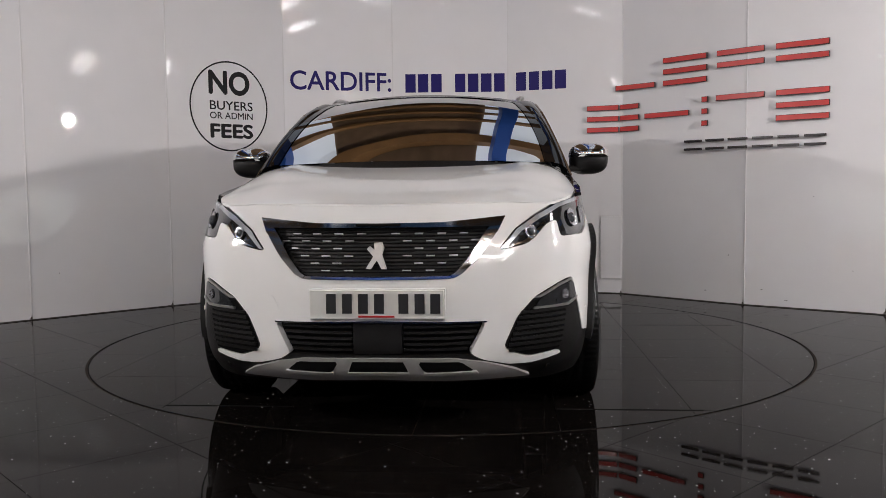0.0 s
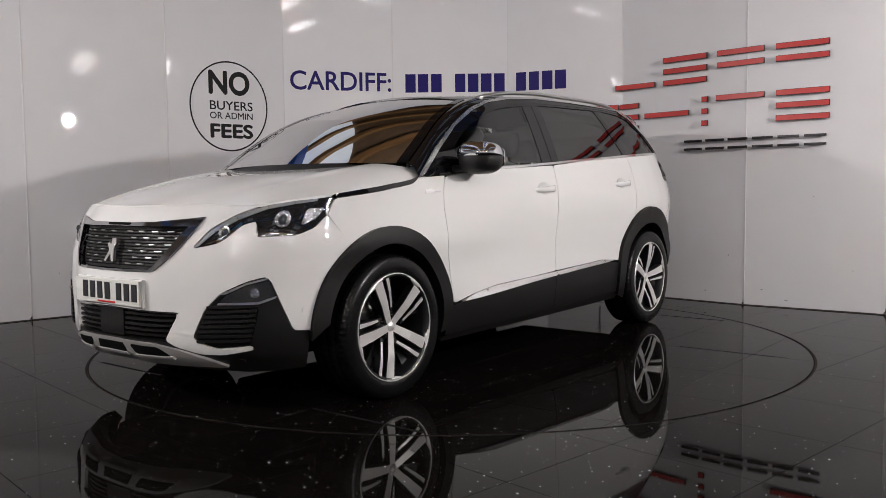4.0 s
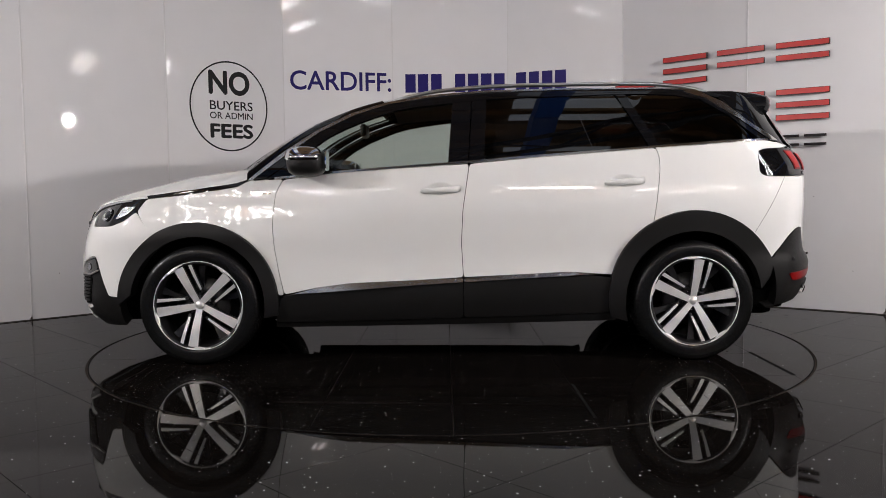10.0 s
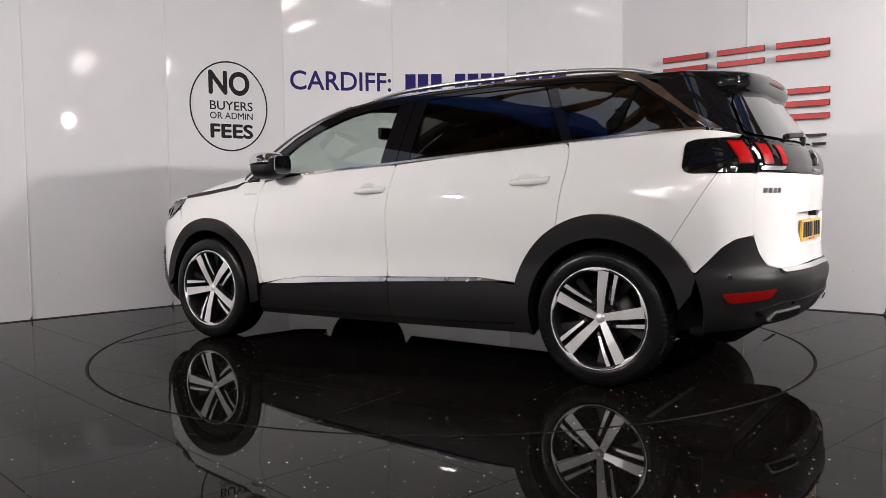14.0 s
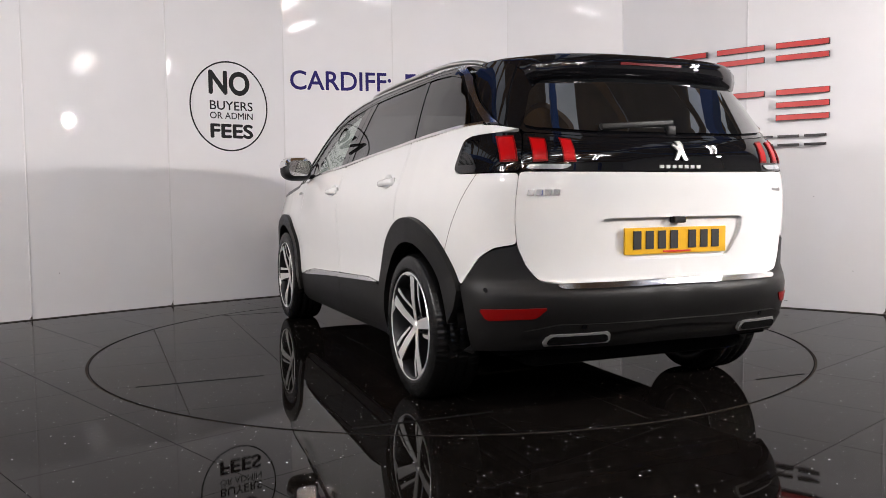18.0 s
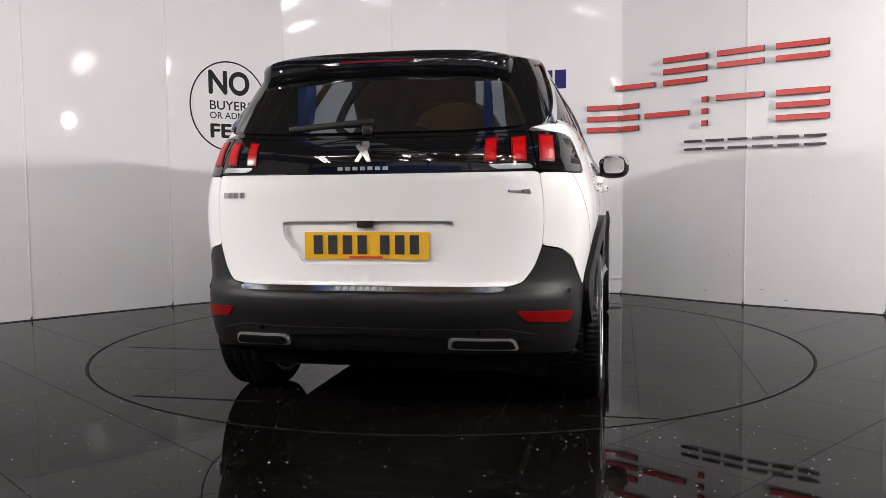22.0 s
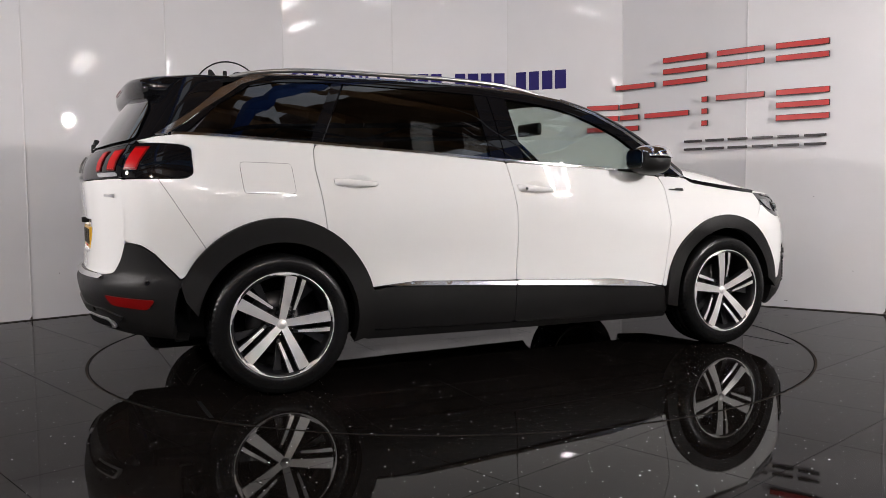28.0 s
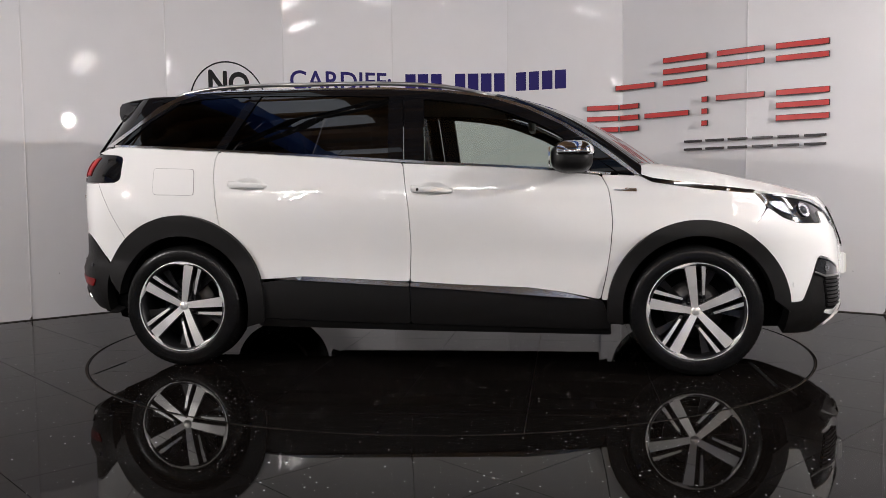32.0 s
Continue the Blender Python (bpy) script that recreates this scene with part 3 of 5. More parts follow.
def shell_normal(s, z):
    h = 0.004
    a = shell(min(s + h, SEND), z) - shell(max(s - h, 0.0), z)
    b = shell(s, z + h) - shell(s, z - h)
    n = a.cross(b)
    if n.length < 1e-9:
        return Vector((1, 0, 0))
    if s < 0.001 or s > SEND - 0.001:
        n.y = 0.0
    n.normalize()
    return n


def s_of(x, z):
    """How far round the shell the place x lies at the height z."""
    lo, hi = 0.0, SEND
    for _ in range(40):
        mid = (lo + hi) / 2
        if shell(mid, z).x > x:
            lo = mid
        else:
            hi = mid
    return lo


def side(*pts):
    return [(s_of(x, z), z) for x, z in pts]


def tailed(*pts):
    """Points given by their way round from the tail's middle."""
    return [(SEND - r, z) for r, z in pts]


def arc(cx, cz, r, a0, a1, n=36):
    return [(cx + r * math.cos(radians(a0 + (a1 - a0) * i / n)), cz + r * math.sin(radians(a0 + (a1 - a0) * i / n))) for i in range(n + 1)]


def softened(pts, times=2, fixed=()):
    """Rounds an outline's corners, but for points on the middle line."""
    def stays(p):
        return p[0] < 0.003 or p[0] > SEND - 0.003 or p in fixed
    for _ in range(times):
        out = []
        for i, p in enumerate(pts):
            a, b = pts[i - 1], pts[(i + 1) % len(pts)]
            if stays(p):
                out.append(p)
            else:
                for q in (a, b):
                    d = math.dist(p, q)
                    k = min(0.25, 0.011 / max(d, 1e-6))
                    out.append((p[0] + (q[0] - p[0]) * k, p[1] + (q[1] - p[1]) * k))
        pts = out
    return pts


def dense(pts, step):
    out = []
    for p, q in zip(pts, pts[1:] + pts[:1]):
        n = max(1, int(math.dist(p, q) / step))
        out += [(p[0] + (q[0] - p[0]) * i / n, p[1] + (q[1] - p[1]) * i / n) for i in range(n)]
    return out


def shrunk(pts, gap):
    area = sum(p[0] * q[1] - q[0] * p[1] for p, q in zip(pts, pts[1:] + pts[:1]))
    sgn, out = (1 if area > 0 else -1), []
    for i, p in enumerate(pts):
        a, b = pts[i - 1], pts[(i + 1) % len(pts)]
        dx, dy = b[0] - a[0], b[1] - a[1]
        d = math.hypot(dx, dy) or 1
        q = (p[0] - dy / d * gap * sgn, p[1] + dx / d * gap * sgn)
        out.append((p[0], q[1]) if p[0] < 0.003 or p[0] > SEND - 0.003 else q)
    return out


def patch(pts, off=0.0, thick=0.02, res=0.045, gap=0.002, round_=2, surf=None, norm=None, holes=(), lip=0.00004):
    """A panel on the shell inside an outline of (way round, height), with a turned-in rim."""
    surf, norm = surf or shell, norm or shell_normal
    loop = shrunk(dense(softened(pts, round_), res), gap)
    inner = [dense(h, res) for h in holes]
    v, tris = triangulated([loop] + inner, lambda p: inside(p, loop) and not any(inside(p, h) for h in inner), res)
    vs, ns = [], []
    for p in v:
        n = norm(p.x, p.y)
        ns.append(n)
        vs.append(surf(p.x, p.y) + n * off)
        if surf is shell:
            NORMALS[tag_of(*vs[-1])] = tuple(n)
    count = {}
    for a, b, c in tris:
        for e in ((a, b), (b, c), (c, a)):
            count[e] = 1
    fs = list(tris)
    for a, b in count:
        if (b, a) not in count:
            if (v[a].x < 0.003 and v[b].x < 0.003) or (v[a].x > SEND - 0.003 and v[b].x > SEND - 0.003):
                continue
            k = len(vs)
            vs += [vs[a] - ns[a] * lip, vs[b] - ns[b] * lip, vs[b] - ns[b] * thick, vs[a] - ns[a] * thick]
            fs.append((k + 3, k + 2, k + 1, k))
    return compact(vs, fs)


def whole(mesh):
    """The mesh and its mirror image, welded along the middle."""
    v, f = joined(mesh, mirrored(*mesh))
    bm = bmesh.new()
    made = [bm.verts.new(p) for p in v]
    for q in f:
        try:
            bm.faces.new([made[i] for i in q])
        except ValueError:
            pass
    mid = [w for w in bm.verts if abs(w.co.y) < 0.004]
    bmesh.ops.remove_doubles(bm, verts=mid, dist=0.00001)
    return unpack_bm(bm)


car = tagged(new("car"), "white family car with black roof and cladding on the turntable", "car")


def pair(name, mesh, mat, label="", parent=None):
    a = part(name, *mesh, mat, parent or car, label)
    b = part(name, *mirrored(*mesh), mat, parent or car, label)
    return a, b


# panel lines as (x, z) on the side and ways round the nose and tail
DOOR_F = [(0.93, 1.062), (0.97, 0.991), (0.985, 0.894), (0.99, 0.798), (0.98, 0.668), (0.96, 0.537), (0.93, 0.400)]
DOOR_M = [(-0.14, 1.141), (-0.12, 1.012), (-0.10, 0.883), (-0.09, 0.689), (-0.10, 0.490)]
DOOR_R = [(-1.215, 1.222), (-1.23, 1.179), (-1.23, 1.098), (-1.21, 0.969), (-1.185, 0.795)]
TRIM = [(0.93, 0.400), (0.74, 0.438), (0.55, 0.462), (0.2, 0.475), (-0.10, 0.487), (-0.55, 0.509), (-0.70, 0.516), (-0.88, 0.503), (-0.95, 0.495)]
BELT = [(1.12, 1.052), (0.93, 1.066), (0.61, 1.095), (0.28, 1.117), (-0.14, 1.145), (-0.56, 1.177), (-1.02, 1.208), (-1.22, 1.223), (-1.69, 1.253), (-1.87, 1.262)]
TOP_OUT = [(1.14, 1.057), (0.94, 1.218), (0.75, 1.343), (0.55, 1.444), (0.35, 1.508), (0.09, 1.551), (-0.25, 1.577), (-0.72, 1.586), (-1.23, 1.584), (-1.494, 1.571), (-1.65, 1.492), (-1.805, 1.361), (-1.96, 1.261)]
TOP_IN = [(1.03, 1.069), (0.87, 1.175), (0.68, 1.316), (0.48, 1.409), (0.29, 1.472), (0.05, 1.508), (-0.25, 1.537), (-0.72, 1.553), (-1.16, 1.562), (-1.36, 1.553), (-1.486, 1.530), (-1.671, 1.411), (-1.84, 1.265)]
ARCH_F, ARCH_R = (1.43, 0.352, 0.466), (-1.425, 0.372, 0.49)
HEADLAMP = [(0.478, 0.750), (0.555, 0.830), (0.660, 0.888), (0.790, 0.934), (0.91, 0.951), (1.0, 0.957), (1.124, 0.962), (1.093, 0.886), (1.024, 0.831), (0.935, 0.800), (0.83, 0.798), (0.765, 0.795), (0.762, 0.864), (0.700, 0.848), (0.635, 0.793), (0.595, 0.770), (0.515, 0.754)]
POD = [(0.942, 0.392), (0.904, 0.474), (0.855, 0.600), (0.830, 0.628), (0.754, 0.609), (0.640, 0.560), (0.560, 0.485), (0.505, 0.370), (0.538, 0.347), (0.615, 0.323), (0.768, 0.338), (0.780, 0.317), (0.633, 0.292), (0.532, 0.293), (0.42, 0.318), (0.361, 0.348)]
GRILLE = [(0.0, 0.853), (0.250, 0.856), (0.417, 0.869), (0.518, 0.878), (0.457, 0.798), (0.395, 0.723), (0.329, 0.661), (0.295, 0.645), (0.0, 0.641)]
LAMP_R = [(1.066, 1.075), (1.057, 1.150), (1.038, 1.198), (0.99, 1.212), (0.93, 1.217), (0.82, 1.222), (0.722, 1.219)]
GATE = [(0.714, 1.056), (0.707, 0.980), (0.705, 0.843), (0.703, 0.755), (0.674, 0.672), (0.630, 0.615), (0.550, 0.603), (0.0, 0.609)]
HOOD_EDGE = [(1.68, 0.960), (1.424, 0.988), (1.196, 1.022), (1.158, 1.043)]


def arc_side(arch, a0, a1, r=None):
    return side(*arc(arch[0], arch[1], r or arch[2], a0, a1))


# --- doors, wings, quarters ---
lower_f = [(x, z) for x, z in TRIM if x > -0.1]
front_door = side(*DOOR_F, *lower_f[1:], *reversed(DOOR_M), *[p for p in reversed(BELT) if -0.14 < p[0] < 0.93])
rear_door = side(*DOOR_M, *[p for p in TRIM if -0.93 < p[0] < -0.11]) + side((-0.955, 0.497)) + arc_side(ARCH_R, 16, 58) + side(*reversed(DOOR_R)) + side(*[p for p in reversed(BELT) if -1.21 < p[0] < -0.14])
wing = side((1.135, 1.055), (0.93, 1.066), *DOOR_F[1:], (0.955, 0.395)) + arc_side(ARCH_F, 174, 57) + [(1.094, 0.886), (1.122, 0.957)] + side(*HOOD_EDGE)
quarter = side(*DOOR_R) + arc_side(ARCH_R, 61, 153) + tailed((1.0, 0.582), (0.95, 0.625), (0.87, 0.705), (0.80, 0.745), (0.7035, 0.760), (0.7055, 0.843), (0.7075, 0.980), (0.7145, 1.053), (1.03, 1.053), *LAMP_R[:-1], (0.724, 1.236)) + side((-1.95, 1.256), (-1.87, 1.262), (-1.69, 1.253), (-1.22, 1.223))
HANDLES = ((0.03, 0.992), (-1.02, 1.028))


def cup_line(hx, hz, k=1.0):
    return side(*[(hx + 0.088 * k * math.cos(a), hz + 0.006 + 0.040 * k * math.sin(a)) for a in np.linspace(0, 2 * math.pi, 49)[:-1]])


for name, outline in (("front_door", front_door), ("rear_door", rear_door), ("front_wing", wing), ("rear_quarter_panel", quarter)):
    cut = {"front_door": [cup_line(*HANDLES[0])], "rear_door": [cup_line(*HANDLES[1])]}.get(name, [])
    pair(name, patch(outline, holes=cut), M_PAINT)

# door handles over hollow cups, badges on the wings
for hx, hz in HANDLES:
    def hollow(s, z, hx=hx, hz=hz):
        p = shell(s, z)
        q = ((p.x - hx) / 0.088) ** 2 + ((z - hz - 0.006) / 0.040) ** 2
        return p - shell_normal(s, z) * 0.028 * max(0.0, 1 - q) ** 1.7
    pair("handle_cup", patch(cup_line(hx, hz), 0.0, 0.002, 0.009, 0, 0, surf=hollow), M_PAINT)
    bar = []
    for k in range(11):
        u = k / 10
        x = hx + 0.115 - 0.235 * u
        lift = 0.034 * min(1.0, 4 * min(u + 0.02, 1.02 - u))
        hgt = 0.014 + 0.007 * u
        y = half_width(hz)
        for q in range(8):
            a = 2 * math.pi * q / 8
            bar.append((x, y + lift - 0.012 + 0.012 * math.cos(a), hz + 0.012 * (u - 0.5) + hgt * math.sin(a)))
    fs = [(k * 8 + q, k * 8 + (q + 1) % 8, (k + 1) * 8 + (q + 1) % 8, (k + 1) * 8 + q) for k in range(10) for q in range(8)] + [tuple(range(8)), tuple(range(87, 79, -1))]
    pair("door_handle", (bar, fs), M_PAINT)
pair("wing_badge", patch(side((1.115, 0.972), (1.0, 0.980), (1.0, 0.986), (1.05, 0.984), (1.06, 0.992), (1.115, 0.988)), 0.005, 0.005, 0.03, 0, 0), M_CHROME, "small chrome badge")
keyhole = [(-0.048 + 0.008 * math.cos(a), 0.988 + 0.008 * math.sin(a)) for a in np.linspace(0, 2 * math.pi, 10)[:-1]]
part("key_hole", *mirrored(*patch(side(*keyhole), 0.030, 0.004, 0.03, 0, 0)), M_PLASTIC, car)

# --- cladding along the sills and wheel arches ---
clad_f = side((0.945, 0.392), *[(x, z - 0.012) for x, z in lower_f[1:]], (-0.10, 0.470), (-0.10, 0.255), (0.4, 0.245), (0.99, 0.235))
clad_r = side((-0.10, 0.472), *[(x, z - 0.012) for x, z in TRIM if -0.9 < x < -0.2], (-0.97, 0.480), (-0.985, 0.28), (-0.5, 0.262), (-0.10, 0.255))
pair("door_cladding", patch(clad_f, 0.004, 0.03), M_PLASTIC)
pair("door_cladding", patch(clad_r, 0.004, 0.03), M_PLASTIC)
pair("sill", patch(side((0.99, 0.232), (0.4, 0.242), (-0.10, 0.252), (-0.5, 0.259), (-0.985, 0.276), (-0.985, 0.225), (-0.1, 0.21), (0.99, 0.20)), -0.004, 0.1), M_PLASTIC)
chrome_f = side((0.88, 0.405), (0.74, 0.438), (0.55, 0.462), (0.2, 0.475), (-0.098, 0.487), (-0.098, 0.465), (0.2, 0.449), (0.5, 0.430), (0.75, 0.413))
chrome_r = side((-0.104, 0.487), (-0.55, 0.509), (-0.70, 0.515), (-0.87, 0.503), (-0.70, 0.495), (-0.5, 0.486), (-0.104, 0.465))
trim_top = curve([(-x, z) for x, z in TRIM])


def trim_face(s, z):
    """The trim leans out towards its foot."""
    p = shell(s, z)
    return p + shell_normal(s, z) * (0.006 + 0.55 * max(0.0, trim_top(-p.x) - z))


for line in (chrome_f, chrome_r):
    pair("door_trim", patch(line, 0.002, 0.012, 0.02, 0, 1, surf=trim_face), M_WINDOWLINE, "bright chrome door trim")
arch_f = arc_side(ARCH_F, 188, -1) + arc_side(ARCH_F, 8, 192, 0.388)
arch_r = arc_side(ARCH_R, -13, 158) + side((-1.86, 0.48)) + arc_side((-1.42, 0.355), 172, -18, 0.392)
pair("arch_cladding", patch(arch_f, 0.024, 0.07, 0.03, 0, 0), M_PLASTIC)
pair("arch_cladding", patch(arch_r, 0.024, 0.07, 0.03, 0, 0), M_PLASTIC)

# --- nose ---
bumper = [(0.0, 0.925), (0.227, 0.929), (0.548, 0.932), (0.755, 0.925), (0.660, 0.888), (0.555, 0.830), (0.478, 0.750)] + list(reversed(HEADLAMP[8:])) + [(1.090, 0.886)] + arc_side(ARCH_F, 58, 4) + [(1.03, 0.386)] + POD + [(0.427, 0.468), (0.0, 0.477)] + list(reversed(GRILLE))
part("front_bumper", *whole(patch(bumper, 0, 0.03)), M_PAINT, car)
low = arc_side(ARCH_F, 3, -16) + [(0.98, 0.215), (0.7, 0.205), (0.4, 0.215), (0.0, 0.225), (0.0, 0.347)] + list(reversed(POD)) + [(1.03, 0.384)]
part("front_bumper_skirt", *whole(patch(low, -0.002, 0.06)), M_PLASTIC, car, "black grained lower bumper")
part("grille_backing", *whole(patch(GRILLE, -0.035, 0.0, 0.06, 0, 0)), M_DARK, car)
inner_g = [(0.0, 0.838), (0.250, 0.837), (0.446, 0.838), (0.408, 0.799), (0.349, 0.718), (0.305, 0.668), (0.285, 0.657), (0.0, 0.654)]
rimmed = joined(patch([(0.0, 0.853), (0.250, 0.856), (0.417, 0.869), (0.518, 0.878), (0.475, 0.815), (0.446, 0.838), (0.250, 0.837), (0.0, 0.838)], 0.008, 0.03, 0.03, 0, 0), patch([(0.518, 0.876), (0.457, 0.798), (0.395, 0.723), (0.329, 0.661), (0.295, 0.645), (0.285, 0.657), (0.305, 0.668), (0.349, 0.718), (0.408, 0.799), (0.446, 0.838)], 0.008, 0.03, 0.03, 0, 0), patch([(0.295, 0.645), (0.0, 0.641), (0.0, 0.650), (0.285, 0.655)], 0.005, 0.03, 0.03, 0, 0))
part("grille_surround", *whole(rimmed), M_DARKCHROME, car, "chrome grille surround")
grille = part("grille", *whole(patch(inner_g, -0.022, 0.01, 0.05, 0.001, 0)), M_PLASTIC, car, "black grille with rows of chrome dashes")
for row in range(6):
    z = 0.820 - row * 0.0285
    edge = 0.444 - (0.838 - z) * 0.84
    shift = 0.0 if row % 2 else 0.046
    s = shift + 0.004
    while s < edge - 0.03:
        if s > 0.05 or row in (0,):
            dash = patch([(s, z), (min(s + 0.034, edge), z), (min(s + 0.034, edge), z + 0.0038), (s, z + 0.0038)], -0.012, 0.012, 0.03, 0, 0)
            for mesh in (dash, mirrored(*dash)):
                part("dash", *mesh, M_DASH, grille)
        s += 0.092
for row in range(12):
    z = 0.826 - row * 0.01425
    edge = 0.440 - (0.838 - z) * 0.82
    rib = patch([(0.0, z), (edge, z), (edge, z + 0.004), (0.0, z + 0.004)], -0.016, 0.01, 0.06, 0, 0)
    part("rib", *whole(rib), M_DARK, grille)
BADGE = [(-0.012, 0.050), (0.018, 0.052), (0.028, 0.030), (0.020, 0.004), (0.040, -0.050), (0.020, -0.050), (0.0, -0.016), (-0.022, -0.050), (-0.041, -0.048), (-0.014, -0.002), (-0.040, 0.026), (-0.030, 0.037), (-0.010, 0.022)]
emblem = [(a, 0.733 + b) for a, b in BADGE]


def flat_front(outline, off, depth):
    """A plate before the nose: outline by (y, z)."""
    return prism(outline, off, off + depth, lambda a, b, d: (nose(b) + d, a, b))


part("emblem", *flat_front(emblem, 0.0, 0.012), M_EMBLEM, car, "silver emblem as a plain shape", smooth=False)
part("brand_plate", *whole(patch([(0.0, 0.842), (0.085, 0.842), (0.09, 0.851), (0.0, 0.852)], 0.011, 0.006, 0.03, 0, 0)), M_DARK, car)
lower_grille = part("lower_grille", *whole(patch([(0.0, 0.477), (0.427, 0.468), (0.361, 0.348), (0.0, 0.348)], -0.03, 0.0, 0.05, 0, 0)), M_DARK, car)
for i in range(5):
    z = 0.362 + i * 0.0225
    edge = 0.352 + (z - 0.348) * 0.53
    slat = patch([(0.10, z), (edge, z), (edge, z + 0.010), (0.10, z + 0.010)], -0.012, 0.02, 0.05, 0, 0)
    for mesh in (slat, mirrored(*slat)):
        part("slat", *mesh, M_PLASTIC, lower_grille)
part("sensor_panel", *whole(patch([(0.0, 0.472), (0.095, 0.472), (0.095, 0.352), (0.0, 0.352)], -0.008, 0.02, 0.05, 0, 0)), M_PLASTIC, car)
part("grille_lip", *whole(patch([(0.0, 0.483), (0.433, 0.474), (0.427, 0.468), (0.0, 0.477)], 0.003, 0.02, 0.04, 0, 0)), M_DARKCHROME, car)
skid = part("skid_plate", *whole(patch([(0.0, 0.339), (0.292, 0.336), (0.434, 0.312), (0.559, 0.278), (0.642, 0.240), (0.417, 0.237), (0.0, 0.251)], 0.010, 0.02, 0.04, 0, 1)), M_SKID, car, "satin silver skid plate")
# near-black patches on the uncut plate paint the shade inside its slots
for slot_shade in ([(0.155, 0.326), (0.325, 0.322), (0.385, 0.284), (0.185, 0.284)],):
    shade_patch = patch(slot_shade, 0.012, 0.002, 0.03, 0, 1)
    for mesh in (shade_patch, mirrored(*shade_patch)):
        part("slot_shade", *mesh, M_DARK, skid)
    ledge = patch([(0.18, 0.286), (0.39, 0.286), (0.40, 0.276), (0.18, 0.276)], 0.018, 0.01, 0.03, 0, 0)
    for mesh in (ledge, mirrored(*ledge)):
        part("ledge", *mesh, M_SKID, skid)
part("slot_shade", *whole(patch([(0.0, 0.326), (0.10, 0.326), (0.12, 0.286), (0.0, 0.286)], 0.012, 0.002, 0.03, 0, 0)), M_DARK, skid)
part("ledge", *whole(patch([(0.0, 0.288), (0.122, 0.288), (0.122, 0.277), (0.0, 0.277)], 0.018, 0.01, 0.03, 0, 0)), M_SKID, skid)

